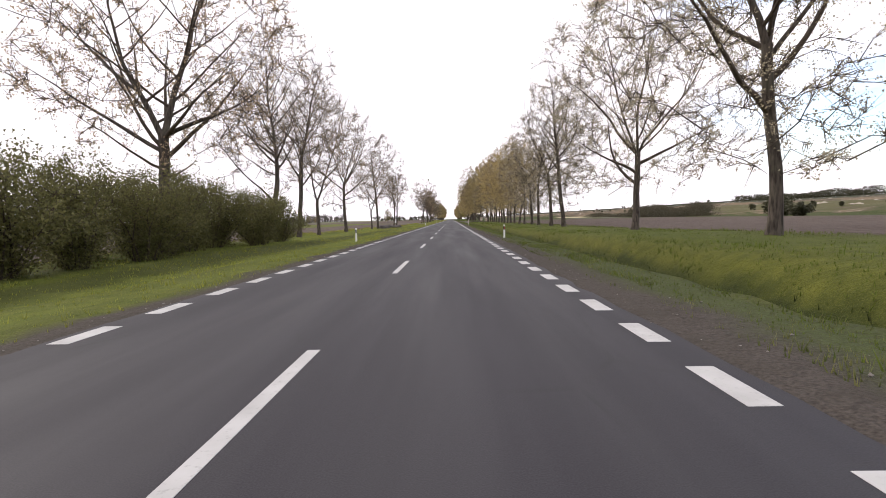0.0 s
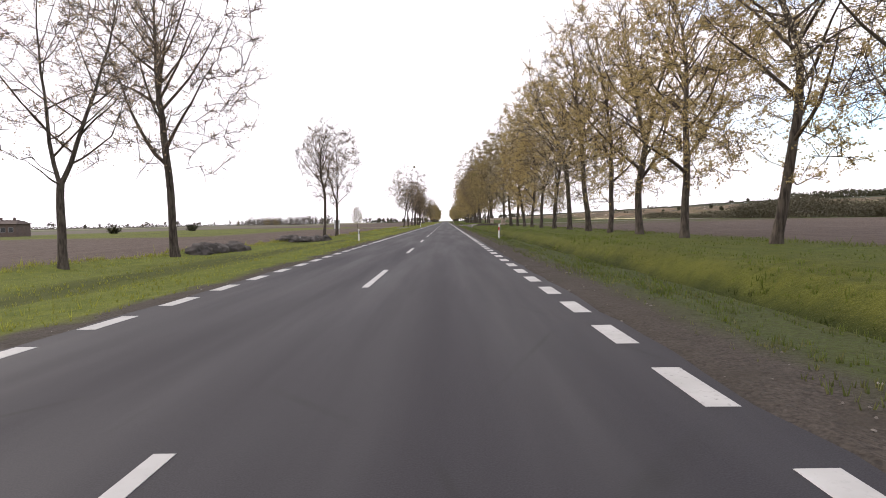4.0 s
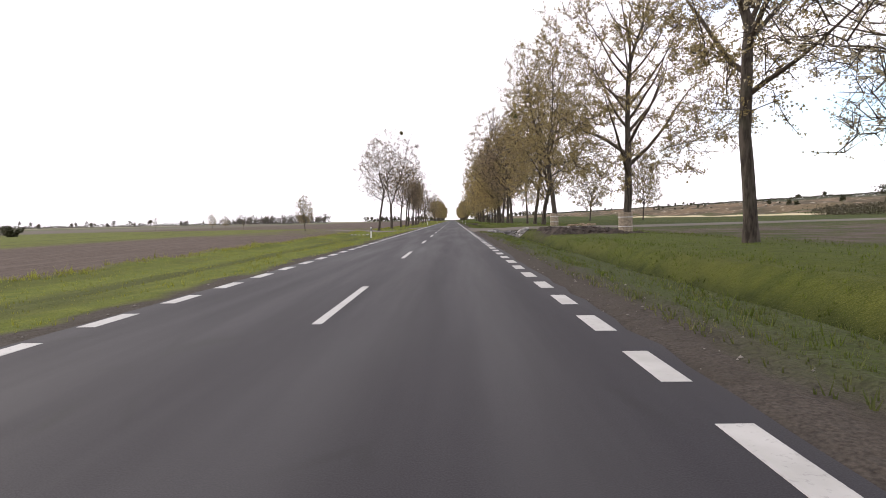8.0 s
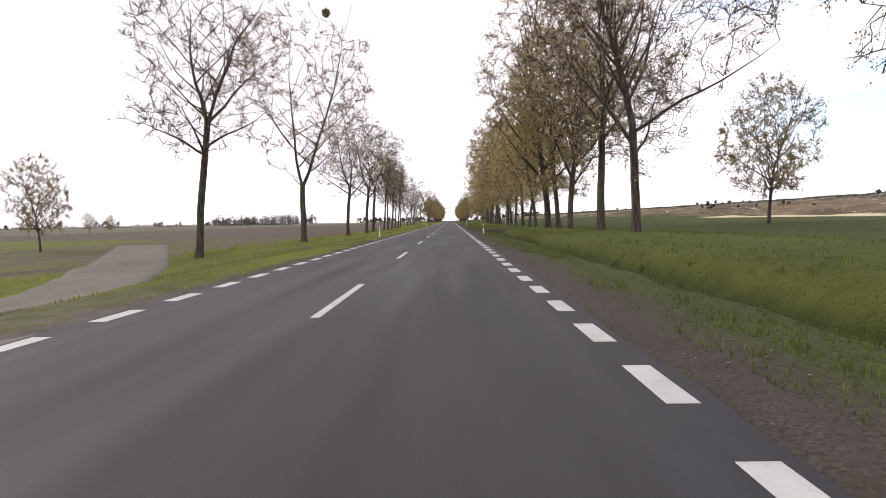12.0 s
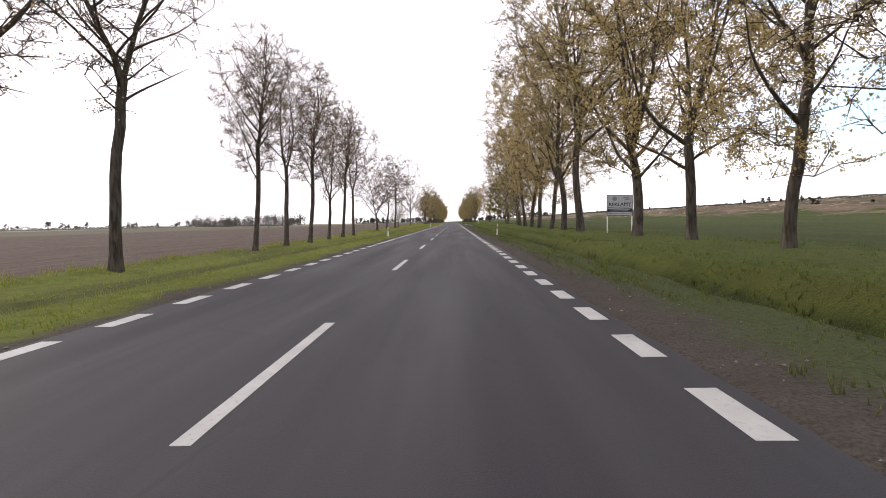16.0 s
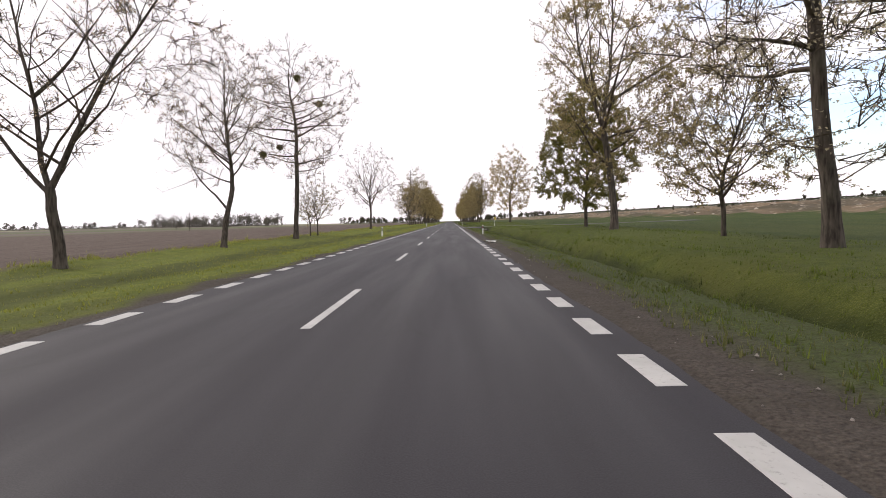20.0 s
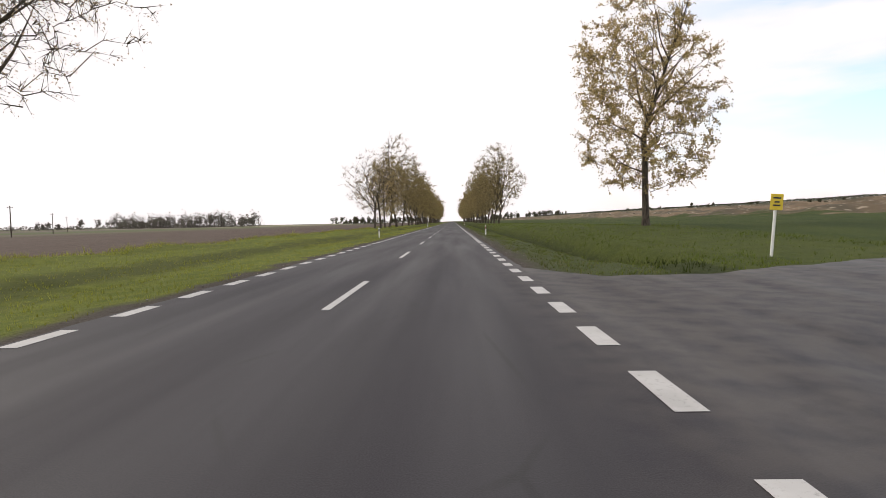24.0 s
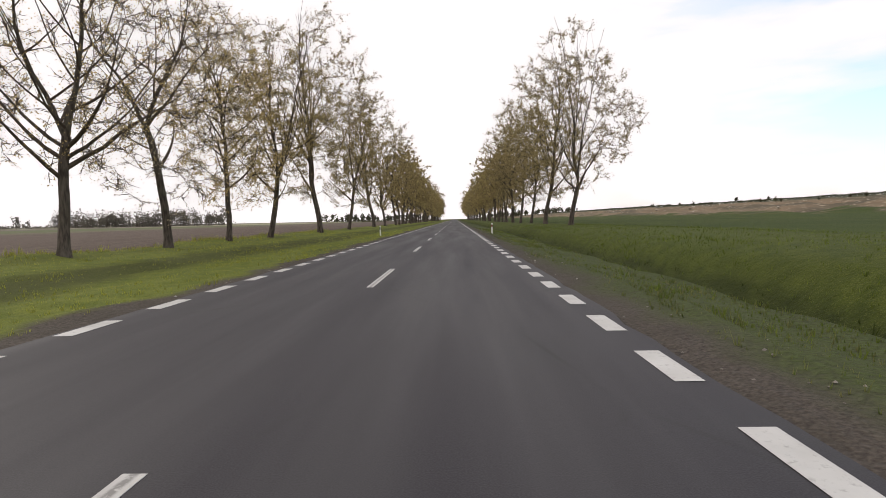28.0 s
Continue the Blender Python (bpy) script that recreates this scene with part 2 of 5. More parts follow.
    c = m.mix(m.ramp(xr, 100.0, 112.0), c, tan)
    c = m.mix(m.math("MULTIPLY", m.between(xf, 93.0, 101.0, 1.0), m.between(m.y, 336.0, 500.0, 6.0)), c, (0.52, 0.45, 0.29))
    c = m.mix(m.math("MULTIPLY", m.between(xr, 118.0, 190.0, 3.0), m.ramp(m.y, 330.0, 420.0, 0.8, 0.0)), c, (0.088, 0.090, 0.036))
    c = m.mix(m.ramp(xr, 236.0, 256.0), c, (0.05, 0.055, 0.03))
    # gravel shoulders and worn verge
    grit = m.noise(28, 4)
    dirt = m.mix(m.ramp(grit, 0.3, 0.7), (0.040, 0.034, 0.029), (0.092, 0.079, 0.067))
    dirt = m.mix(m.ramp(mid, 0.45, 0.7, 0.0, 0.7), dirt, (0.052, 0.045, 0.036))
    verge = m.mix(m.ramp(fine, 0.35, 0.65), (0.044, 0.049, 0.024), (0.063, 0.082, 0.027))
    c = m.mix(m.math("MULTIPLY", m.between(xx, 3.4, 7.2, 0.4), 0.85), c, verge)
    xs = m.math("ADD", m.x, m.math("MULTIPLY", wob, 1.6))
    c = m.mix(m.between(m.math("ADD", xs, m.ramp(m.y, 540.0, 620.0, 0.0, 0.5)), 2.6, 5.0, 0.5), c, dirt)
    c = m.mix(m.between(xx, -3.9, -2.0, 0.25), c, dirt)
    # crossing tracks, with gravel strewn round their mouths
    strewn = m.math("MULTIPLY", m.between(m.y, 262.5, 286.0, 2.5), m.between(xx, 3.2, 6.6, 0.9))
    c = m.mix(m.math("MULTIPLY", strewn, m.ramp(mid, 0.30, 0.60, 0.35, 0.95)), c, (0.120, 0.106, 0.090))
    strewn = m.math("MULTIPLY", m.between(m.y, 278.0, 306.0, 3.0), m.between(xx, -9.0, -2.0, 0.9))
    c = m.mix(m.math("MULTIPLY", strewn, m.ramp(mid, 0.35, 0.60, 0.1, 0.8)), c, (0.120, 0.106, 0.090))
    yj = m.math("ADD", m.y, m.math("MULTIPLY", wob, 3.0))
    scar_shade = m.math("MULTIPLY", m.between(yj, 372.5, 379.5, 1.0), m.between(xx, 3.4, 13.5, 1.2))
    c = m.mix(m.math("MULTIPLY", scar_shade, m.ramp(mid, 0.25, 0.5, 0.55, 1.0)), c, m.mix(m.ramp(fine, 0.35, 0.65), (0.030, 0.025, 0.019), (0.072, 0.060, 0.046)))
    scar_shade = m.math("MULTIPLY", m.between(yj, 366.5, 372.5, 0.7), m.between(xx, 6.0, 9.2, 0.4))
    c = m.mix(scar_shade, c, (0.03, 0.023, 0.018))
    # hollow before the culvert: its shade is put into the ground colour
    scar_shade = m.math("MULTIPLY", m.between(yj, 607.0, 611.8, 0.8), m.between(xx, 7.0, 10.2, 0.5))
    c = m.mix(m.math("MULTIPLY", scar_shade, 0.85), c, (0.018, 0.020, 0.009))
    scar_shade = m.math("MULTIPLY", m.between(yj, 245.0, 263.5, 1.2), m.between(m.math("SUBTRACT", xx, m.math("MULTIPLY", m.math("SUBTRACT", m.y, 246.0), 0.11)), 9.3, 17.0, 0.7))
    c = m.mix(m.math("MULTIPLY", scar_shade, m.ramp(mid, 0.3, 0.45)), c, (0.042, 0.034, 0.028))
    scar_shade = m.math("MULTIPLY", m.between(yj, 259.2, 264.6, 0.6), m.between(xx, 5.8, 11.2, 0.6))
    c = m.mix(m.math("MULTIPLY", scar_shade, 0.9), c, (0.034, 0.029, 0.025))
    m.bump(m.math("ADD", fine, m.math("MULTIPLY", clod, 1.5)), 0.8, 0.06)
    return m.done(c)


def gravel_road():
    m = Nodes("gravel_road", 0.95, 0.15)
    grit, mid, big = m.noise(34, 4), m.noise(3.0, 5), m.noise(0.35, 4)
    c = m.mix(m.ramp(grit, 0.3, 0.7), (0.100, 0.090, 0.078), (0.180, 0.162, 0.140))
    c = m.mix(m.ramp(mid, 0.45, 0.7, 0.0, 0.6), c, (0.088, 0.079, 0.069))
    c = m.mix(m.ramp(big, 0.4, 0.65, 0.0, 0.6), c, (0.172, 0.152, 0.128))
    m.bump(grit, 0.35, 0.012)
    return m.done(c)


def leaf(name, a, b, glow=0.4):
    m = Nodes(name, 0.6, 0.25)
    c = m.mix(m.island, a, b)
    m.put(c, m.bsdf.inputs["Base Color"])
    thin = m.node("ShaderNodeBsdfTranslucent")
    m.link(c, thin.inputs["Color"])
    both = m.node("ShaderNodeMixShader")
    both.inputs[0].default_value = glow
    out = m.nt.nodes["Material Output"]
    m.link(m.bsdf.outputs[0], both.inputs[1]), m.link(thin.outputs[0], both.inputs[2]), m.link(both.outputs[0], out.inputs["Surface"])
    return m.mat


def blade(name, a, b, patch):
    """Grass blades whose colour changes from tuft to tuft and in patches of a few metres."""
    m = Nodes(name, 0.6, 0.25)
    c = m.mix(m.island, a, b)
    c = m.mix(m.ramp(m.noise(2.6, 3), 0.42, 0.62, 0.0, 0.75), c, patch)
    c = m.mix(m.ramp(m.noise(0.35, 3, None, (1.0, 0.4, 1)), 0.45, 0.65, 0.0, 0.6), c, patch)
    m.put(c, m.bsdf.inputs["Base Color"])
    thin = m.node("ShaderNodeBsdfTranslucent")
    m.link(c, thin.inputs["Color"])
    both = m.node("ShaderNodeMixShader")
    both.inputs[0].default_value = 0.5
    m.link(m.bsdf.outputs[0], both.inputs[1]), m.link(thin.outputs[0], both.inputs[2]), m.link(both.outputs[0], m.nt.nodes["Material Output"].inputs["Surface"])
    return m.mat


def bark(name, a, b):
    m = Nodes(name, 0.9, 0.15)
    v = m.noise(9, 5, m.local, (1.0, 1.0, 0.18))
    w = m.noise(1.2, 3, m.local)
    m.bump(v, 0.9, 0.04)
    return m.done(m.mix(m.ramp(w, 0.5, 0.7, 0.0, 0.5), m.mix(m.ramp(v, 0.35, 0.65), a, b), (0.12, 0.115, 0.085)))


ASPHALT, PAINT, GROUND = asphalt(), marking(), ground_mat()
BARK = bark("bark", (0.036, 0.030, 0.025), (0.120, 0.100, 0.082))
TWIG = plain("twig_bark", (0.045, 0.034, 0.026), (0.10, 0.078, 0.056), 6, 0.9)
LEAF_GOLD = leaf("young_golden_leaf", (0.33, 0.245, 0.100), (0.60, 0.470, 0.215), 0.6)
LEAF_OLIVE = leaf("young_olive_leaf", (0.20, 0.158, 0.070), (0.43, 0.345, 0.160), 0.55)
LEAF_GREEN = leaf("green_leaf", (0.145, 0.135, 0.034), (0.26, 0.228, 0.064), 0.45)
LEAF_PALE = leaf("pale_young_leaf", (0.34, 0.29, 0.19), (0.62, 0.55, 0.38), 0.6)
LEAF_BARE = leaf("opening_leaf_bud", (0.26, 0.195, 0.125), (0.54, 0.420, 0.27), 0.5)
LEAF_BUSH = leaf("bush_leaf", (0.085, 0.085, 0.034), (0.21, 0.20, 0.075), 0.45)
# far hedge and wood leaves, lightened to put haze into their colour
LEAF_HEDGE = leaf("hazy_hedge_leaf", (0.070, 0.064, 0.040), (0.125, 0.112, 0.070), 0.25)
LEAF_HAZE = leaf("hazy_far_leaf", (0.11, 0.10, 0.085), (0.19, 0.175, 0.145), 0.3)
LEAF_DARK = leaf("distant_leaf", (0.045, 0.048, 0.028), (0.09, 0.088, 0.045), 0.2)
BLADE = blade("grass_blade", (0.100, 0.140, 0.022), (0.190, 0.225, 0.042), (0.078, 0.104, 0.018))
# brighter blades for the left verge, with the sunlight in their colour
SUNLIT_BLADE = blade("sunlit_grass_blade", (0.26, 0.270, 0.042), (0.37, 0.385, 0.080), (0.17, 0.180, 0.038))
DRY_BLADE = blade("dry_grass_blade", (0.100, 0.136, 0.036), (0.25, 0.225, 0.100), (0.082, 0.100, 0.030))
# darker copy of the blades, with the ditch's shade in the colour
DITCH_SHADE_BLADE = blade("ditch_shade_blade", (0.034, 0.048, 0.010), (0.070, 0.090, 0.018), (0.022, 0.030, 0.007))
CONCRETE = plain("old_concrete", (0.20, 0.192, 0.18), (0.46, 0.44, 0.415), 3, 0.9, 0.5)
PALE_RUBBLE = plain("pale_broken_concrete", (0.16, 0.155, 0.148), (0.40, 0.39, 0.375), 1.8, 0.95, 0.7)
RUBBLE = plain("broken_concrete", (0.070, 0.067, 0.064), (0.24, 0.23, 0.22), 1.6, 0.95, 0.7)
GRAVEL = gravel_road()
TAN = plain("tan_earth", (0.20, 0.145, 0.09), (0.42, 0.33, 0.23), 2.0, 0.95, 0.6, "place")
HEAP = plain("dark_heaped_earth", (0.034, 0.031, 0.029), (0.125, 0.112, 0.102), 1.4, 0.95, 0.6, "place")
SOIL = plain("dark_soil", (0.020, 0.016, 0.013), (0.090, 0.072, 0.060), 2.2, 0.95, 0.9, "place")
WHITE = plain("white_plastic", (0.72, 0.72, 0.70), (0.82, 0.82, 0.80), 8, 0.45)
RED = plain("red_reflector", (0.42, 0.03, 0.02), (0.52, 0.05, 0.03), 12, 0.35, 0, "local", 0.5)
BLACK = plain("black_band", (0.012, 0.012, 0.012), (0.03, 0.03, 0.03), 8, 0.5)
YELLOW = plain("yellow_sheet", (0.72, 0.55, 0.05), (0.80, 0.62, 0.08), 6, 0.45)
STEEL = plain("galvanised_steel", (0.38, 0.39, 0.40), (0.52, 0.53, 0.54), 10, 0.5)
BOARD = plain("pale_board", (0.45, 0.46, 0.50), (0.58, 0.59, 0.62), 3, 0.5)
DARK_PRINT = plain("dark_print", (0.025, 0.025, 0.03), (0.06, 0.06, 0.07), 5, 0.5)
GREY_PRINT = plain("grey_print", (0.22, 0.23, 0.25), (0.30, 0.31, 0.33), 5, 0.5)
WRAP = plain("pale_boards", (0.20, 0.155, 0.11), (0.46, 0.39, 0.30), 5, 0.85, 0.4)
BRICK = plain("weathered_brick", (0.105, 0.078, 0.066), (0.15, 0.115, 0.10), 2, 0.9)
ROOF = plain("dark_roof", (0.06, 0.045, 0.04), (0.10, 0.075, 0.065), 1, 0.85)
GLASS = plain("window_glass", (0.02, 0.022, 0.025), (0.03, 0.032, 0.036), 2, 0.1, 0, "local", 0.6)


# ---- mesh helpers ----
def mesh_of(name, verts, faces, mat, smooth=False):
    """A mesh from arrays; faces is one array of equal polygons or a list of such arrays."""
    me = bpy.data.meshes.new(name)
    verts = np.asarray(verts, np.float32)
    groups = [np.asarray(f, np.int32) for f in (faces if isinstance(faces, list) else [faces]) if len(f)]
    loops = np.concatenate([f.ravel() for f in groups])
    sizes = np.concatenate([np.full(len(f), f.shape[1], np.int32) for f in groups])
    me.vertices.add(len(verts))
    me.vertices.foreach_set("co", verts.ravel())
    me.loops.add(len(loops))
    me.loops.foreach_set("vertex_index", loops)
    me.polygons.add(len(sizes))
    me.polygons.foreach_set("loop_start", np.concatenate([[0], np.cumsum(sizes)[:-1]]).astype(np.int32))
    me.polygons.foreach_set("use_smooth", np.full(len(sizes), smooth))
    me.update(calc_edges=True)
    me.materials.append(mat)
    return me


def part(name, bm, material, parent=None, label=""):
    """Links a bmesh or a mesh as one object under a thing or a part."""
    if isinstance(bm, bmesh.types.BMesh):
        me = bpy.data.meshes.new(name)
        bm.to_mesh(me)
        bm.free()
        me.materials.append(material)
    else:
        me = bm
    ob = new(name, me)
    ob.parent = parent
    return tagged(ob, label)


def thing(name, at, label, category, group="", kind=""):
    ob = new(name)
    ob.matrix_world = at
    ob.empty_display_size = 0.3
    return tagged(ob, label, category, group, kind)


def box(sx, sy, sz, at=(0, 0, 0), bevel=0.0, turn=None, bm=None):
    own = bmesh.new()
    bmesh.ops.create_cube(own, size=1, matrix=Matrix.Diagonal((sx, sy, sz, 1)))
    if bevel:
        bmesh.ops.bevel(own, geom=own.edges[:], offset=bevel, segments=1, affect="EDGES")
    m = Matrix.Translation(at) @ (turn or Matrix())
    bmesh.ops.transform(own, matrix=m, verts=own.verts)
    if bm is None:
        return own
    me = bpy.data.meshes.new("tmp")
    own.to_mesh(me)
    own.free()
    bm.from_mesh(me)
    bpy.data.meshes.remove(me)
    return bm


def tube(pts, radii, sides):
    """Vertices and quads of a tapering tube along a line."""
    pts, radii = np.asarray(pts, float), np.asarray(radii, float)
    d = pts[-1] - pts[0]
    d /= np.linalg.norm(d) + 1e-9
    a = np.cross(d, (0.31, 0.91, 0.27))
    a /= np.linalg.norm(a) + 1e-9
    b = np.cross(d, a)
    ang = np.arange(sides) * 2 * np.pi / sides
    ring = np.cos(ang)[:, None] * a + np.sin(ang)[:, None] * b
    v = (pts[:, None, :] + radii[:, None, None] * ring[None]).reshape(-1, 3)
    i = np.arange(len(pts) - 1)[:, None] * sides
    j = np.arange(sides)[None]
    k = (j + 1) % sides
    f = np.stack([i + j, i + k, i + sides + k, i + sides + j], -1).reshape(-1, 4)
    return v, f


def join(pieces):
    vs, fs, n = [], [], 0
    for v, f in pieces:
        vs.append(v), fs.append(f + n)
        n += len(v)
    return np.concatenate(vs), np.concatenate(fs)


def cards(rng, at, size, flat=0.0):
    """Small leaf blades, one at each place, turned every way."""
    n = len(at)
    u = rng.normal(size=(n, 3))
    u[:, 2] *= 1 - flat
    u /= np.linalg.norm(u, axis=1)[:, None]
    w = np.cross(u, rng.normal(size=(n, 3)))
    w /= np.linalg.norm(w, axis=1)[:, None] + 1e-9
    s = (size * rng.uniform(0.6, 1.35, n))[:, None]
    v = np.stack([at - u * s * 0.5, at + u * s * 0.32 + w * s * 0.46, at + u * s * 0.45 - w * s * 0.38], 1).reshape(-1, 3)
    return v, np.arange(3 * n).reshape(-1, 3)


# ---- lie of the land ----
YR, ZR = (-200, 30, 60, 130, 200, 245, 290, 320, 400, 500, 535, 565, 598, 612, 628, 650, 720, 790, 900), (0.35, 0.35, 0.1, 0.05, 0.05, -0.05, 0.3, 0.25, -0.05, -0.08, 0.25, 0.45, 0.3, 0.05, 0.15, 0.7, 0.5, 0.3, 0.1)
YL, ZL = (-200, 40, 70, 130, 190, 260, 335, 400, 490, 525, 560, 625, 740, 900), (-0.3, -0.4, -0.45, -0.62, -1.1, -1.0, -0.95, -1.02, -0.95, -0.5, -0.38, -0.15, -0.12, -0.15)
CROSSINGS = ((264.0, 279.0), (612.5, 622.5), (373.5, 378.5))
# the two edges of each side road, from the main road outwards
EAST_NEAR, EAST_FAR = ((3.5, 257.5), (4.4, 261.3), (6, 262.9), (10, 264.3), (20, 265.4), (45, 266), (120, 266)), ((3.5, 285.5), (4.5, 281), (6.6, 279), (8.5, 277.8), (14, 276), (30, 274.5), (120, 274.5))
FARM_NEAR, FARM_FAR = ((3.5, 605), (4.7, 607.8), (7, 611), (10, 613.8), (15, 616.6), (30, 621), (60, 628)), ((3.5, 622), (5.5, 618.6), (8, 618.9), (11.2, 620), (15, 621.8), (30, 626), (60, 633))
WEST_NEAR, WEST_FAR = ((-3.0, 281), (-5, 287), (-8, 294), (-11, 308), (-20, 327), (-38, 360)), ((-3.0, 302), (-4.6, 298.5), (-6.2, 300), (-8, 311), (-15, 327), (-32, 360))


def smooth(t):
    t = np.clip(t, 0, 1)
    return t * t * (3 - 2 * t)


def land(x, y):
    """The height of the ground, for arrays of places."""
    x, y = np.asarray(x, float), np.asarray(y, float)
    zr, zl = np.interp(y, YR, ZR), np.interp(y, YL, ZL)
    flat = np.zeros_like(y)
    for a, b in CROSSINGS:
        flat = np.maximum(flat, smooth((y - a + 2.5) / 2.5) * smooth((b + 2.5 - y) / 2.5))
    ditch = -0.85 * smooth((x - 6.9) / 0.9) * smooth((10.0 - x) / 1.45) * (1 - flat)
    right = -0.04 - 0.20 * smooth((x - 4.6) / 2.0) * (1 - flat) * (1 - smooth((x - 8) / 3)) + zr * smooth((x - 7.5) / 4.5) + ditch
    rise = np.maximum(x - 24, 0)
    bank = np.clip(x - 92, 0, 215)
    heaps = np.sin(x * 0.11 + 2 * np.sin(y * 0.031)) * np.sin(y * 0.057 + x * 0.03) + 0.6 * np.sin(y * 0.19 + np.sin(x * 0.2) * 2)
    right = right + 0.012 * np.minimum(rise, 66) + 0.0625 * bank + (0.7 + 0.8 * smooth((y - 330) / 120)) * heaps * smooth((x - 92) / 30) * smooth((262 - x) / 70) - 0.01 * np.maximum(x - 310, 0)
    left = -0.04 - 0.12 * smooth((-x - 3.6) / 2.0) + (zl + 0.05) * smooth((-x - 5) / 9) - 0.22 * smooth((-x - 6.0) / 2) * smooth((12 + x) / 3)
    left = left + 0.20 * smooth((-x - 15.6) / 1.6) * smooth((19.6 + x) / 1.4) * (0.7 + 0.5 * np.sin(y * 0.47 + 1.5 * np.sin(y * 0.13)) + 0.3 * np.sin(y * 1.37))
    far = smooth((-x - 20) / 80)
    left = left * (1 - far) + (-1.1 - 0.002 * np.maximum(-x - 100, 0)) * far
    return np.where(x > 0, right, left)


def paved(x, y, margin=0.0):
    """Whether places lie on one of the side roads."""
    on = np.zeros(np.shape(x), bool)
    for near, far in ((EAST_NEAR, EAST_FAR), (FARM_NEAR, FARM_FAR)):
        (ax, ay), (bx, by) = np.array(near).T, np.array(far).T
        on |= (x > 3.5) & (x < ax[-1]) & (y > np.interp(x, ax, ay) - margin) & (y < np.interp(x, bx, by) + margin)
    (ax, ay), (bx, by) = np.array(WEST_NEAR).T, np.array(WEST_FAR).T
    right = np.where(y < by[1], -3.0, np.interp(y, by[1:], bx[1:]))
    on |= (x < -3.0) & (y > ay[0] - margin) & (y < ay[-1]) & (x > np.interp(y, ay, ax) - margin) & (x < right + margin)
    return on


def ground():
    xs = np.concatenate([-np.geomspace(3200, 24, 40), np.arange(-22, -12, 1.0), np.arange(-12, -3.0, 0.5), [-2, 0, 2], np.arange(3.4, 13, 0.3), np.arange(13, 24, 1.0), np.concatenate([np.arange(26, 90, 6), np.arange(92, 320, 4.5), np.geomspace(330, 2600, 20)])])
    ys = np.concatenate([[-900, -400, -200, -100], np.arange(-60, 900, 1.6), np.geomspace(902, 4200, 60)])
    gx, gy = np.meshgrid(xs, ys)
    rng = np.random.default_rng(3)
    gz = land(gx, gy)
    off = (np.abs(gx - 0.2) > 4.0) & (np.abs(gx) < 120)
    gz += off * (rng.normal(0, 0.028, gz.shape) + 0.018 * np.sin(gy * 0.53 + gx * 0.9) * np.sin(gx * 0.71 - gy * 0.17))
    gz = np.where(paved(gx, gy, 0.9), land(gx, gy) - 0.05, gz)
    gz[(np.abs(gx - 4.5) < 1.1) & (np.abs(gy - 534.1) < 4.5)] = land(4.5, 534.1) + 0.0
    gz[(gx > -3.2) & (gx < 3.7)] = -0.10
    n, k = gx.shape[1], np.arange(gx.size).reshape(gx.shape)
    f = np.stack([k[:-1, :-1], k[:-1, 1:], k[1:, 1:], k[1:, :-1]], -1).reshape(-1, 4)
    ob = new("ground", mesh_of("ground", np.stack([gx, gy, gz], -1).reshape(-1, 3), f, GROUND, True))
    tagged(ob, "grass verges, ploughed and green fields beside the road", "ground", "", "structure")


ground()
ROAD_L, ROAD_R, LINE_L, LINE_R = -3.18, 3.80, -2.98, 3.52


def road():
    ys = np.concatenate([np.arange(-60, 900, 0.8), np.geomspace(900.8, 3800, 50)])
    rng = np.random.default_rng(5)
    wl, wr = rng.normal(0, 0.025, len(ys)), rng.normal(0, 0.03, len(ys))
    wr += 0.03 * np.sin(ys * 0.31) * np.sin(ys * 0.13)
    cols = [np.stack([ROAD_L - 0.07 + wl, ys, np.full(len(ys), -0.10)], 1), np.stack([ROAD_L + wl, ys, np.zeros(len(ys))], 1),
            np.stack([np.zeros(len(ys)), ys, np.zeros(len(ys))], 1), np.stack([ROAD_R + wr, ys, np.zeros(len(ys))], 1), np.stack([ROAD_R + 0.08 + wr, ys, np.full(len(ys), -0.10)], 1)]
    v = np.stack(cols, 1).reshape(-1, 3)
    k = np.arange(len(v)).reshape(-1, 5)
    f = np.stack([k[:-1, :-1], k[:-1, 1:], k[1:, 1:], k[1:, :-1]], -1).reshape(-1, 4)
    ob = new("road", mesh_of("road", v, f, ASPHALT))
    return tagged(ob, "straight two-lane road of worn dark grey asphalt", "road", "", "structure")


road()


def apron(name, near, far, mat, label, lift=0.02):
    """A side road between its two edges."""

    def edge(pts):
        pts = np.array(pts, float)
        run = np.concatenate([[0], np.cumsum(np.linalg.norm(np.diff(pts, axis=0), axis=1))])
        t = np.linspace(0, 1, 140) ** 1.5 * run[-1]
        p = np.stack([np.interp(t, run, pts[:, 0]), np.interp(t, run, pts[:, 1])], 1)
        p[:, 1] += (0.12 * np.sin(t * 1.7) + 0.08 * np.sin(t * 4.3 + 1)) * np.minimum(1, t / 4)
        return p

    a, b = edge(near), edge(far)
    cols = []
    for k in (0, 0.03, 0.12, 0.25, 0.4, 0.55, 0.7, 0.85, 0.97, 1):
        p = a + (b - a) * k
        z = np.where(np.abs(p[:, 0] - 0.3) < 3.9, -0.012, land(p[:, 0], p[:, 1]) + lift) - 0.10 * (k in (0, 1))
        cols.append(np.column_stack([p, z]))
    v = np.stack(cols, 1).reshape(-1, 3)
    k = np.arange(len(v)).reshape(-1, 10)
    f = np.stack([k[:-1, :-1], k[1:, :-1], k[1:, 1:], k[:-1, 1:]], -1).reshape(-1, 4)
    if near[-1][0] < 0:
        f = f[:, ::-1]
    tagged(new(name, mesh_of(name, v, f, mat, True)), label, "side road", "", "structure")


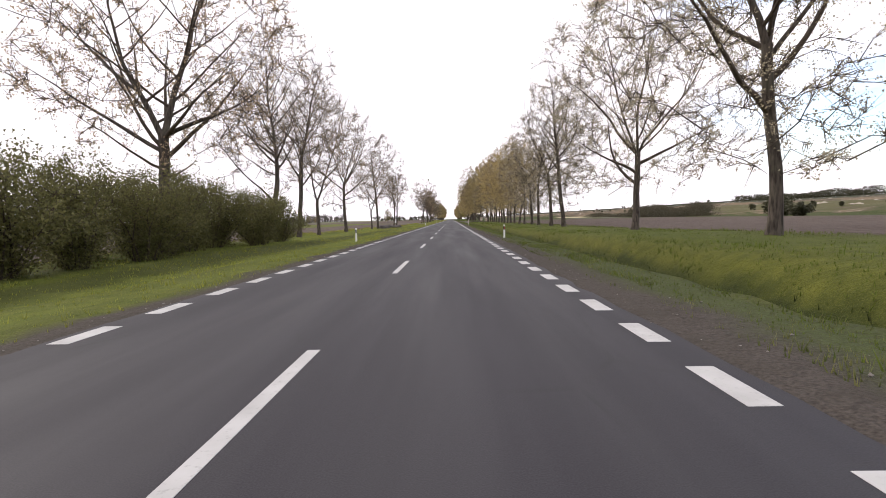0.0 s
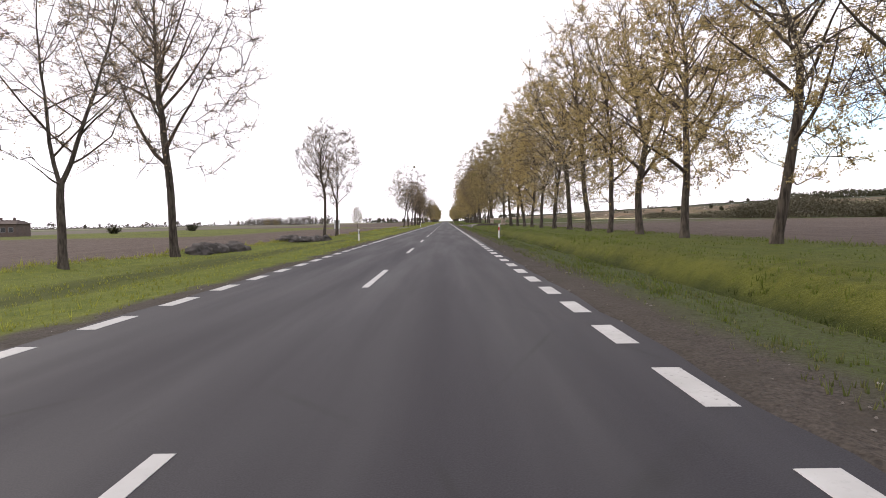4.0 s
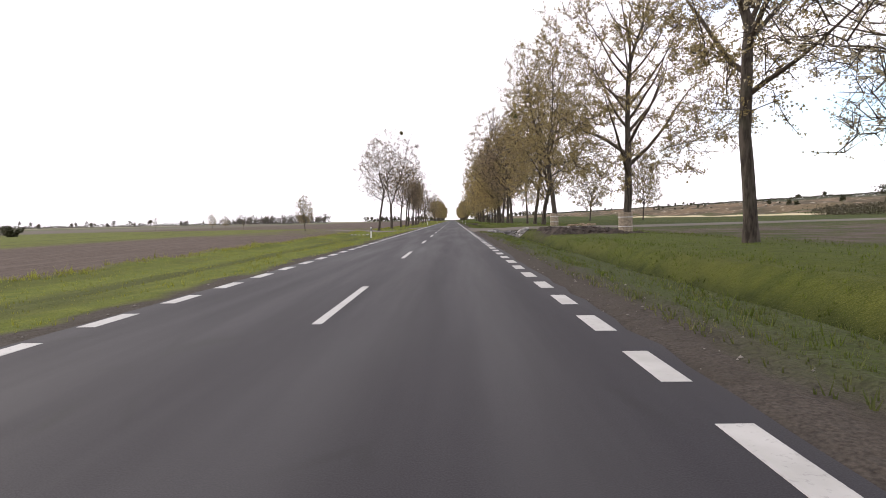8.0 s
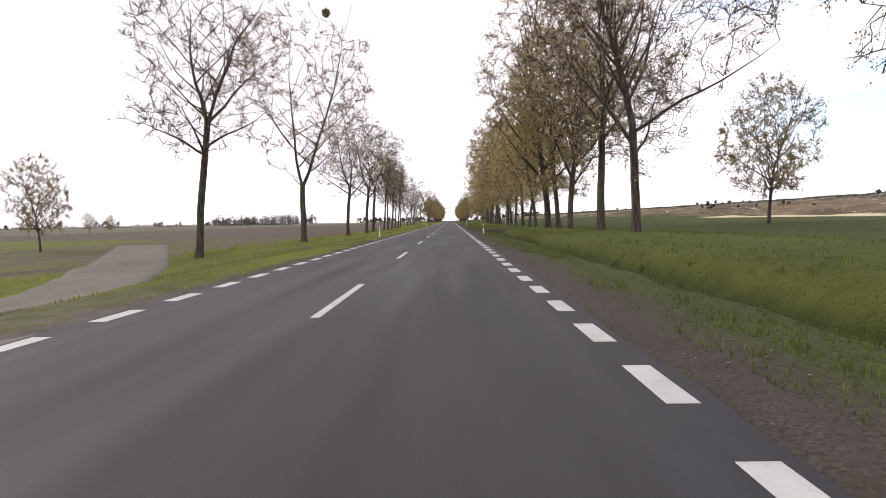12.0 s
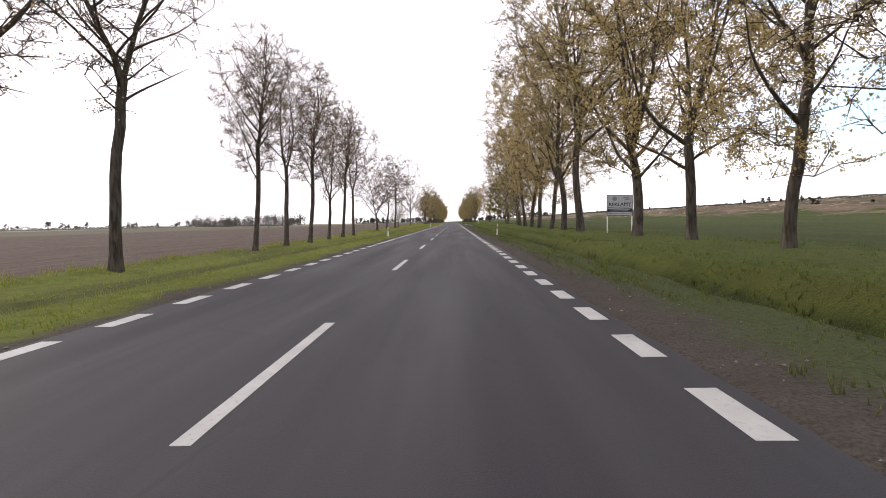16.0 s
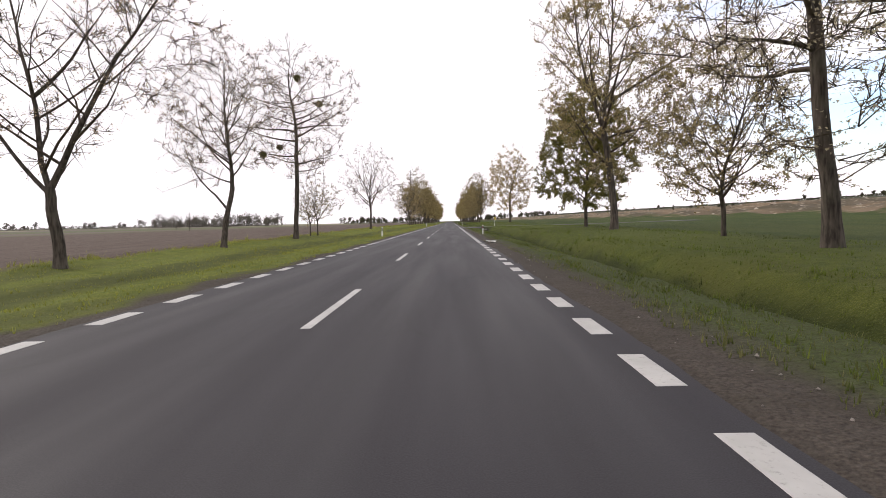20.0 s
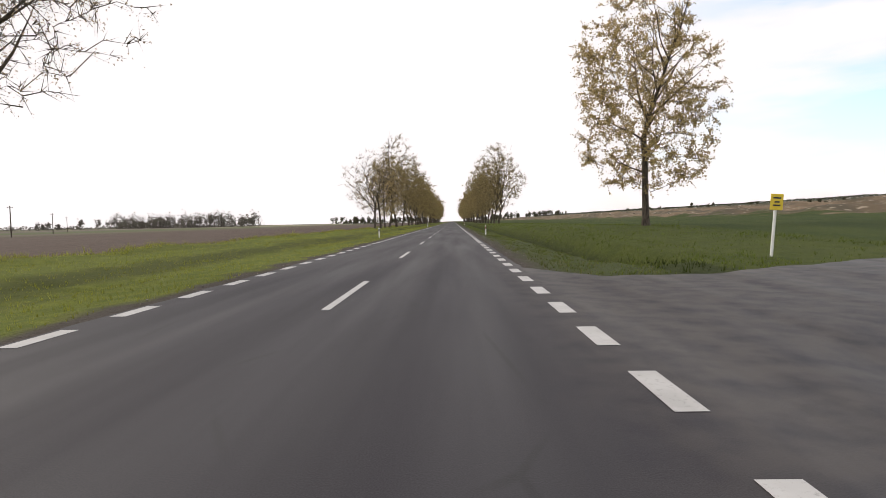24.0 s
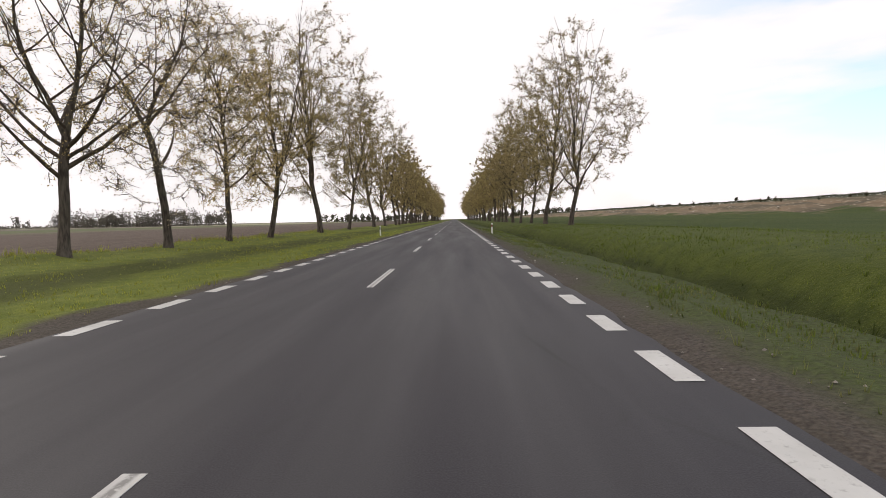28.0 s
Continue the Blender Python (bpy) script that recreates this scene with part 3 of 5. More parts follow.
apron("side_road_east", EAST_NEAR, EAST_FAR, GRAVEL, "pale gravel side road meeting the asphalt road")
apron("side_road_farm", FARM_NEAR, FARM_FAR, ASPHALT, "dark asphalt side road meeting the main road")
apron("side_track_west", WEST_NEAR, WEST_FAR, GRAVEL, "gravel farm track leaving the road between grass", 0.05)


def lines():
    """Painted dashes: the middle line of four metres every twelve, and edge dashes of one metre every two."""
    def dash(w, l):
        v = np.array([(-w / 2, -l / 2, 0), (w / 2, -l / 2, 0), (w / 2, l / 2, 0), (-w / 2, l / 2, 0)]) + (0, 0, 0.004)
        low = v * (1.02, 1.005, 0)
        return mesh_of("dash", np.concatenate([low, v]), [np.array([(4, 5, 6, 7), (0, 1, 5, 4), (1, 2, 6, 5), (2, 3, 7, 6), (3, 0, 4, 7)])], PAINT)

    def run(ys, x, w, l, name, label):
        me = dash(w, l)
        head = thing(name, pose(x, 0, 0.001), label, "road marking", "", "structure")
        rng = np.random.default_rng(len(ys))
        rest = []
        for y in ys:
            if -2 < y < 2 + ys[0] + 300 * (ys[1] - ys[0]) and y < 780:
                ob = new("dash", me)
                ob.parent = head
                ob.location = (rng.normal(0, 0.008), y, 0)
            else:
                rest.append(y)
        if rest:
            vs = np.array([(-w / 2, -l / 2, 0.004), (w / 2, -l / 2, 0.004), (w / 2, l / 2, 0.004), (-w / 2, l / 2, 0.004)])
            v = (vs[None] + np.array([(0, y, 0) for y in rest])[:, None]).reshape(-1, 3)
            ob = part("dashes_far", mesh_of("dashes_far", v, np.arange(len(v)).reshape(-1, 4), PAINT), PAINT, head)
            tagged(ob, "", "", "", "stuff")

    def spread(marks, step=1.995):
        """Dashes about that far apart through the given places."""
        ys = [marks[0]]
        for a, b in zip(marks, marks[1:]):
            k = max(1, round((b - a) / step))
            ys += [a + (b - a) * i / k for i in range(1, k + 1)]
        return ys

    middle = [3.58, 27.63, 51.64, 159.82, 183.72, 207.4, 231.73, 255.75, 279.64, 303.69, 375.66, 399.75, 423.63, 483.69, 507.71, 531.65, 615.8, 639.71, 663.7, 1803.6]
    run(spread(middle, 12), 0.0, 0.13, 4.0, "middle_line", "white dashed middle line painted on asphalt")
    right = [0.27, 4.27, 30.2, 54.01, 79.09, 154.47, 178.1, 203.23, 227.47, 251.04, 274.81, 298.45, 374.14, 400.26, 426.03, 452.1, 477.82, 503.65, 531.46, 611.68, 638.37, 664.13, 715.75, 1200]
    left = [0.53, 6.53, 32.43, 56.64, 82.09, 156.19, 180.42, 205.9, 230.48, 254.16, 277.73, 302.09, 377.24, 402.19, 428.72, 453.82, 480.09, 506.67, 533.25, 613.92, 639.69, 666.54, 717.81, 1200]
    run(spread(right), LINE_R, 0.24, 1.02, "edge_line_right", "white dashed edge line painted on asphalt")
    run(spread(left), LINE_L, 0.24, 1.02, "edge_line_left", "white dashed edge line painted on asphalt")


lines()


# ---- trees ----
def unit(v):
    return v / (np.linalg.norm(v) + 1e-9)


def limb(rng, start, way, length, r0, r1, steps, wobble, lift):
    pts, d = [np.array(start, float)], unit(np.array(way, float))
    for _ in range(steps):
        d = unit(d + rng.normal(0, wobble, 3) + np.array((0, 0, lift)))
        pts.append(pts[-1] + d * length / steps)
    return np.array(pts), np.linspace(r0, r1, steps + 1), d


def heading(azimuth, tilt):
    """A way that leaves the upright by that tilt, towards that side; degrees."""
    a, t = radians(azimuth), radians(tilt)
    return np.array((math.sin(t) * math.cos(a), math.sin(t) * math.sin(a), math.cos(t)))


def grow(seed, high=20.0, fork=0.30, leaders=((0, 3, 1.0),), crown=0.30, base=0.18, belly=0.8, arms=(), boughs=32, fill=270, twigs=6, leaves=5,
         leaf_size=0.14, thick=0.0120, lean=(0.0, 0.0), steep=60, rise=0.065, twig_length=0.85, bend=0.055):
    """Arrays of the trunk, the leading limbs, the branching and the leaves of one tree with its foot at the origin.
    leaders: side, tilt and height of each; arms: height, side, tilt and length of single long boughs."""
    rng = np.random.default_rng(seed)
    r0 = high * thick
    wave = rng.uniform(0, 6.28, 4)
    low, tall = base * high, high * (1 - base)
    branch, limbs, nodes = [], [], []

    def envelope(p):
        """Share of the crown's reach at which places lie, over one outside."""
        p = np.atleast_2d(p)
        u = np.clip((p[:, 2] - low) / tall, 0.0005, 0.9995)
        x, y = p[:, 0] - lean[0] * p[:, 2], p[:, 1] - lean[1] * p[:, 2]
        a = np.arctan2(y, x)
        r = crown * high * np.sin(np.pi * u ** belly) ** 0.66 * (1 + 0.15 * np.sin(2 * a + wave[0] + 2 * u) + 0.13 * np.sin(3 * a + wave[1] - 6 * u) + 0.10 * np.sin(9 * u + wave[2]))
        out = np.hypot(x, y) / r
        return np.where((p[:, 2] < low) | (p[:, 2] > high), 9.0, out)

    def reach(at, way, most):
        d = np.arange(0.4, most, 0.3)
        out = envelope(at + d[:, None] * way + (0, 0, 1) * (d[:, None] ** 2) * rise * 0.35) > 1
        return float(d[np.argmax(out)]) if out.any() else most

    pts, rad, d = limb(rng, (0, 0, -0.3), (lean[0], lean[1], 1), high * fork + 0.3, r0 * 1.02, r0 * 0.78, 8, bend, 0.05)
    rad[0], rad[1] = r0 * 1.5, r0 * 1.08
    trunk = tube(pts, rad, 10)
    stems = [(pts, rad, z) for z in np.linspace(low + 0.6, high * fork * 0.97, 5) if 0.55 < z / (high * fork) < 1]
    for k, (side, tilt, share) in enumerate(leaders):
        w = unit(heading(side, tilt) + d * (1.0 if len(leaders) == 1 else 0.0))
        ln = max(2.0, (high * share - pts[-1][2]) / max(0.6, math.cos(radians(tilt * 0.7))))
        thin = 0.76 if len(leaders) == 1 else 0.58 if len(leaders) == 2 else 0.48
        p, r, _ = limb(rng, pts[-1] - d * 0.15, w, ln, r0 * thin * (1 if k == 0 else 0.88), 0.018, 11, 0.02 + 1.5 * bend, 0.05)
        r = np.maximum(r[0] * (1 - np.linspace(0, 1, 12)) ** 1.15, 0.016)
        limbs.append(tube(p, r, 7))
        n = boughs // len(leaders)
        stems += [(p, r, p[0][2] + (p[-1][2] - p[0][2]) * (0.03 + 0.92 * (i + rng.uniform(0, 1)) / n)) for i in range(n)]
        nodes.append(p[3:])
    reach_points = []
    for z, side, tilt, ln in arms:
        at = np.array([np.interp(z * high, pts[:, 2], pts[:, c]) for c in range(3)]) if z < fork else None
        if at is None:
            q = stems[-1][0]
            at = np.array([np.interp(z * high, q[:, 2], q[:, c]) for c in range(3)])
        p, r, _ = limb(rng, at, heading(side, tilt), ln, min(r0 * 0.40, 0.015 * ln + 0.03), 0.014, 9, 0.075, 0.022)
        limbs.append(tube(p, r, 6))
        nodes.append(p[2:])
        m = int(fill * 0.10 * ln / 8) + 3
        reach_points.append(p[rng.integers(4, 10, m)] + rng.normal(0, 0.055 * high, (m, 3)) * (1, 1, 0.8))
    golden = rng.uniform(0, 360)
    for p, r, z in stems:
        i = int(np.clip(np.searchsorted(p[:, 2], z) - 1, 0, len(p) - 2))
        f = np.clip((z - p[i][2]) / (p[i + 1][2] - p[i][2] + 1e-6), 0, 1)
        at, rr = p[i] + (p[i + 1] - p[i]) * f, r[i] + (r[i + 1] - r[i]) * f
        golden += 137 + rng.normal(0, 22)
        u = np.clip((z - low) / tall, 0, 1)
        w = heading(golden, np.clip(steep - 34 * u + rng.normal(0, 8), 14, 92))
        bl = reach(at, w, high * 0.5) * rng.uniform(0.62, 0.98)
        if bl < 0.7:
            continue
        b, br, _ = limb(rng, at, w, bl, min(rr * 0.62, 0.0165 * bl + 0.02), 0.011, 8, 0.095, rise)
        branch.append(tube(b, br, 4))
        nodes.append(b[1:])
    # small branches that fill the crown evenly
    cloud = np.stack([rng.uniform(-1.3, 1.3, fill * 9) * crown * high, rng.uniform(-1.3, 1.3, fill * 9) * crown * high, rng.uniform(low, high, fill * 9)], 1)
    cloud[:, :2] += cloud[:, 2:] * np.array(lean)
    e = envelope(cloud)
    cloud = cloud[(e < 1) & (rng.uniform(0, 1, len(e)) < 0.30 + 0.70 * e)][:fill]
    cloud = np.concatenate([cloud] + reach_points)
    cloud = cloud[cloud[:, 2] > 1.8]
    near = np.concatenate(nodes)
    cloud = cloud[np.argsort(np.linalg.norm(cloud[:, None] - near[None], axis=2).min(1))]
    store = np.empty((len(near) + 2 * len(cloud), 3))
    store[:len(near)] = near
    count, twig_at = len(near), []
    for q in cloud:
        have = store[:count]
        away = np.linalg.norm(have - q, axis=1) + 0.7 * np.maximum(have[:, 2] - q[2] + 0.2, 0)
        a = have[np.argmin(away)]
        ln = np.linalg.norm(q - a) + 1e-6
        mid = (a + q) / 2 + (0, 0, 0.10 * ln) + rng.normal(0, 0.11 * ln, 3)
        branch.append(tube(np.array([a, mid, q]), np.array([0.015 + 0.0070 * ln, 0.013 + 0.003 * ln, 0.009]), 3))
        store[count], store[count + 1] = mid, q
        count += 2
        way = (q - a) / ln
        for k in range(twigs):
            t = rng.uniform(0.25, 1.0)
            s = mid + (q - mid) * (2 * t - 1) if t > 0.5 else a + (mid - a) * 2 * t
            twig_at.append((s, s + unit(way * 0.8 + rng.normal(0, 0.62, 3) + (0, 0, 0.12)) * twig_length * rng.uniform(0.4, 1.25)))
    a, b = np.array([t[0] for t in twig_at]), np.array([t[1] for t in twig_at])
    k = np.repeat(np.arange(len(a)), rng.poisson(leaves, len(a)))
    where = a[k] + (b - a)[k] * rng.uniform(0.2, 1.12, (len(k), 1)) + rng.normal(0, 0.07, (len(k), 3))
    fit = high / np.percentile(where[:, 2], 98.5)
    lv = cards(rng, where * fit, leaf_size)
    o = np.cross(b - a, rng.normal(size=a.shape))
    o *= 0.020 / (np.linalg.norm(o, axis=1)[:, None] + 1e-9)
    fine = (np.stack([a - o, a + o, b], 1).reshape(-1, 3), np.arange(3 * len(a)).reshape(-1, 3))
    scaled = [(v * fit, f) for v, f in (trunk, join(branch), *limbs)]
    thick_v, thick_f = scaled[1]
    both = np.concatenate([thick_v, fine[0] * fit]), [thick_f, fine[1] + len(thick_v)]
    return scaled[0], both, scaled[2:], lv


def tree_model(seed, leaf_mat, label, **how):
    t, b, limbs, l = grow(seed, **how)
    head = thing("tree", pose(0, 0, -500), label, "tree", "avenue trees")
    part("trunk", mesh_of("trunk", *t, BARK, True), BARK, head)
    for v, f in limbs:
        part("limb", mesh_of("limb", v, f, BARK, True), BARK, head)
    part("branching", mesh_of("branching", *b, TWIG, True), TWIG, head)
    part("crown", mesh_of("crown", *l, leaf_mat), leaf_mat, head)
    return head


BARE, GOLD, OLIVE, GREEN = ("tall roadside tree, nearly bare, with sparse young leaves", "tall roadside poplar with thin golden spring leaves on the verge",
                            "tall poplar with olive young leaves beside the road", "leafy green roadside maple with dark trunk")
WINTER = "tall dark roadside tree with bare twigs and few buds"
LONG_ARM = "tall roadside tree with one long low bough and sparse leaves"
FORKED = "tall roadside tree with a forked trunk and sparse young leaves"
sparse = dict(fill=390, twigs=8, leaves=2.5, leaf_size=0.10)
hazy = dict(fill=400, twigs=8, leaves=3.6, leaf_size=0.105)
leafy = dict(fill=560, twigs=8, leaves=8.5, leaf_size=0.100)
golden = dict(fill=350, twigs=6, leaves=14.5, leaf_size=0.113)
MODELS = {
    # bare trees of the western row
    "bare_a": tree_model(11, LEAF_BARE, FORKED, fork=0.36, leaders=((170, 15, 0.97), (10, 17, 1.0)), crown=0.29, base=0.24, belly=1.1, **sparse),
    "bare_b": tree_model(12, LEAF_BARE, BARE, fork=0.42, leaders=((0, 5, 1.0),), crown=0.28, base=0.2, belly=1.0, **sparse),
    "bare_e": tree_model(15, LEAF_BARE, FORKED, fork=0.40, leaders=((190, 13, 0.95), (5, 12, 1.0)), crown=0.25, base=0.30, belly=1.25, lean=(0.03, 0), **sparse),
    "bare_f": tree_model(16, LEAF_BARE, FORKED, fork=0.44, leaders=((165, 16, 0.9), (15, 12, 1.0)), crown=0.27, base=0.3, belly=1.15, lean=(0.07, 0), arms=((0.33, 175, 55, 5.0),), **sparse),
    "slender_a": tree_model(25, LEAF_BARE, BARE, fork=0.38, leaders=((185, 11, 0.96), (5, 10, 1.0)), crown=0.20, base=0.24, belly=1.3, thick=0.0108, **sparse),
    "slender_b": tree_model(26, LEAF_BARE, BARE, fork=0.46, crown=0.20, base=0.28, belly=1.15, thick=0.0108, lean=(0.03, 0), steep=50, **sparse),
    "slender_c": tree_model(27, LEAF_BARE, BARE, fork=0.30, leaders=((170, 13, 0.98), (20, 9, 1.0)), crown=0.21, base=0.2, belly=1.25, thick=0.011, **sparse),
    "twin": tree_model(28, LEAF_BARE, FORKED, fork=0.24, leaders=((5, 17, 1.0), (178, 19, 0.93)), crown=0.30, base=0.22, belly=1.25, thick=0.0125, **hazy),
    "low_fork": tree_model(29, LEAF_BARE, FORKED, fork=0.20, leaders=((4, 12, 1.0), (184, 19, 0.95)), crown=0.34, base=0.2, belly=1.3, arms=((0.18, 178, 46, 8.0), (0.42, 0, 50, 6.0)), thick=0.015, **sparse),
    "left_arm": tree_model(30, LEAF_BARE, LONG_ARM, fork=0.30, leaders=((10, 5, 1.0),), crown=0.35, base=0.30, belly=1.1, arms=((0.18, 182, 38, 9.0), (0.4, 190, 55, 6.0)), thick=0.014, **sparse),
    "level": tree_model(34, LEAF_BARE, BARE, fork=0.46, crown=0.28, base=0.26, belly=0.9, arms=((0.40, 180, 84, 4.6), (0.36, 5, 86, 4.0), (0.55, 0, 70, 5.0)), steep=88, rise=0.03, thick=0.0115, **sparse),
    "old": tree_model(48, LEAF_BARE, BARE, fork=0.30, leaders=((15, 7, 1.0), (180, 24, 0.9)), crown=0.38, base=0.16, belly=0.95, arms=((0.26, 182, 60, 8.0), (0.3, 0, 66, 7.0), (0.42, 178, 62, 6.0)), thick=0.0165, bend=0.06, fill=320, twigs=7, leaves=5, leaf_size=0.13),
    "umbrella": tree_model(49, LEAF_BARE, BARE, fork=0.38, leaders=((10, 8, 1.0), (186, 30, 0.9), (0, 32, 0.9)), crown=0.36, base=0.16, belly=1.15, arms=((0.2, 190, 70, 3.0), (0.25, 10, 75, 3.0)), thick=0.0125, **sparse),
    "pole": tree_model(50, LEAF_BARE, BARE, fork=0.5, crown=0.20, base=0.28, belly=0.95, bend=0.05, **sparse),
    "spreading": tree_model(35, LEAF_BARE, LONG_ARM, fork=0.34, leaders=((30, 10, 1.0), (185, 26, 0.86)), crown=0.46, base=0.2, belly=1.05, arms=((0.30, 180, 62, 10.0), (0.34, 355, 58, 8.0)), thick=0.0165, **sparse),
    "winter_a": tree_model(44, LEAF_BARE, WINTER, fork=0.3, leaders=((0, 4, 1.0),), crown=0.26, base=0.14, belly=0.95, boughs=40, fill=520, twigs=9, leaves=3.6, leaf_size=0.105, steep=48),
    "winter_b": tree_model(45, LEAF_BARE, WINTER, fork=0.42, leaders=((180, 9, 0.96), (10, 9, 1.0)), crown=0.26, base=0.16, belly=0.95, boughs=40, fill=520, twigs=9, leaves=3.6, leaf_size=0.105, steep=50),
    # eastern row
    "tall": tree_model(17, LEAF_PALE, BARE, fork=0.44, crown=0.27, base=0.09, belly=0.85, arms=((0.40, 5, 66, 5.0), (0.3, 200, 74, 3.5)), steep=64, thick=0.0125, bend=0.03, **hazy),
    "broad": tree_model(18, LEAF_PALE, BARE, fork=0.30, leaders=((40, 6, 1.0), (185, 27, 0.9), (0, 30, 0.9)), crown=0.40, base=0.11, belly=0.85, thick=0.0135, **leafy),
    "broad_b": tree_model(19, LEAF_PALE, LONG_ARM, fork=0.36, leaders=((170, 8, 1.0), (10, 25, 0.92)), crown=0.40, base=0.08, belly=0.85, arms=((0.33, 3, 48, 10.0), (0.45, 180, 55, 8.0)), thick=0.0128, **leafy),
    "pale_y": tree_model(20, LEAF_PALE, FORKED, fork=0.40, leaders=((8, 20, 0.98), (186, 22, 1.0)), crown=0.31, base=0.09, belly=0.95, **hazy),
    "pale_a": tree_model(38, LEAF_PALE, BARE, fork=0.38, crown=0.28, base=0.09, belly=0.85, thick=0.0115, fill=420, twigs=8, leaves=4.6, leaf_size=0.105),
    "gold_a": tree_model(21, LEAF_GOLD, GOLD, fork=0.30, leaders=((175, 10, 0.97), (10, 12, 1.0)), crown=0.30, base=0.12, belly=0.9, **golden),
    "gold_b": tree_model(22, LEAF_GOLD, GOLD, fork=0.32, crown=0.28, base=0.10, belly=0.85, **golden),
    "gold_c": tree_model(23, LEAF_GOLD, GOLD, fork=0.24, leaders=((190, 14, 0.95), (0, 13, 1.0), (90, 8, 1.0)), crown=0.30, base=0.13, belly=0.95, **golden),
    "gold_d": tree_model(24, LEAF_GOLD, GOLD, fork=0.36, leaders=((0, 6, 1.0),), crown=0.28, base=0.13, belly=0.9, lean=(0.05, 0), **golden),
    "vee": tree_model(39, LEAF_GOLD, GOLD, fork=0.25, leaders=((20, 9, 1.0), (182, 14, 0.97), (355, 22, 0.85)), crown=0.30, base=0.2, belly=1.15, **golden),
    "olive_a": tree_model(31, LEAF_OLIVE, OLIVE, fork=0.30, crown=0.25, base=0.10, belly=0.9, steep=44, **golden),
    "olive_b": tree_model(32, LEAF_OLIVE, OLIVE, fork=0.26, leaders=((180, 9, 0.97), (0, 10, 1.0)), crown=0.27, base=0.11, belly=0.95, steep=44, **golden),
    "olive_c": tree_model(33, LEAF_OLIVE, OLIVE, fork=0.22, leaders=((190, 13, 0.94), (10, 12, 1.0), (90, 7, 0.98)), crown=0.28, base=0.11, belly=1.0, steep=44, **golden),
    "olive_y": tree_model(46, LEAF_OLIVE, OLIVE, fork=0.40, leaders=((182, 15, 0.97), (0, 13, 1.0)), crown=0.28, base=0.15, belly=1.0, bend=0.06, **golden),
    "right_arm": tree_model(47, LEAF_OLIVE, "tall poplar with one long bough and olive young leaves", fork=0.42, leaders=((185, 6, 1.0),), crown=0.28, base=0.2, belly=1.0, arms=((0.38, 2, 44, 11.0),), **golden),
    "broad_olive": tree_model(36, LEAF_OLIVE, OLIVE, fork=0.30, crown=0.33, base=0.12, belly=0.72, thick=0.0135, fill=360, twigs=6, leaves=14, leaf_size=0.13),
    "oval": tree_model(53, LEAF_GOLD, "oval golden poplar standing alone beside the road", fork=0.34, crown=0.27, base=0.13, belly=0.62, steep=62, thick=0.0130, bend=0.02, boughs=32, fill=460, twigs=7, leaves=13, leaf_size=0.15),
    "wide_gold": tree_model(54, LEAF_GOLD, "wide roadside tree with thin golden leaves and a long low bough", fork=0.30, leaders=((8, 9, 1.0), (186, 25, 0.92)), crown=0.38, base=0.16, belly=0.95, arms=((0.27, 182, 60, 8.0), (0.24, 350, 66, 6.0)), thick=0.0135, **hazy),
    "crowned": tree_model(37, LEAF_OLIVE, OLIVE, fork=0.34, leaders=((170, 12, 0.98), (20, 16, 1.0)), crown=0.32, base=0.14, belly=0.9, arms=((0.40, 2, 58, 9.5), (0.3, 5, 75, 6.0)), thick=0.0125, fill=350, twigs=6, leaves=13, leaf_size=0.125),
    "green": tree_model(41, LEAF_GREEN, GREEN, high=15, fork=0.24, crown=0.35, base=0.09, belly=0.8, fill=520, twigs=8, leaves=11, leaf_size=0.18, twig_length=0.6),
    "round": tree_model(43, LEAF_OLIVE, "small round-crowned tree with opening leaves", high=10, fork=0.24, crown=0.38, base=0.14, belly=0.85, fill=340, twigs=8, leaves=4.5, leaf_size=0.12, twig_length=0.5, thick=0.014),
    "small": tree_model(42, LEAF_OLIVE, "small spreading tree with few young leaves", high=10, fork=0.22, leaders=((180, 18, 0.95), (10, 15, 1.0)), crown=0.36, base=0.16, belly=1.0, fill=200, twigs=5, leaves=4, leaf_size=0.11, twig_length=0.5, thick=0.012),
    "far": tree_model(51, LEAF_OLIVE, OLIVE, fork=0.3, crown=0.26, base=0.10, boughs=14, fill=70, twigs=3, leaves=6, leaf_size=0.55, twig_length=1.2),
    "far_b": tree_model(52, LEAF_OLIVE, OLIVE, fork=0.28, leaders=((180, 12, 0.97), (0, 12, 1.0)), boughs=12, crown=0.27, base=0.11, fill=70, twigs=3, leaves=6, leaf_size=0.55, twig_length=1.2),
}
USED, PLANTED = set(), {}
TURNED = {"gold_a", "gold_b", "gold_c", "gold_d", "olive_a", "olive_b", "olive_c", "pale_a", "winter_a", "winter_b", "bare_b"}  # kinds that look alike from every side


def plant(kind, x, y, high, turn=0.0, wide=1.0, base=20.0):
    s = high / base
    m = pose(x, y, float(land(x, y)) - 0.05, 0, 0, turn) @ Matrix.Diagonal((s * wide, s * wide, s, 1))
    head = MODELS[kind]
    if kind in USED:
        return copy_thing(head, m)
    USED.add(kind)
    head.matrix_world = m
    return head


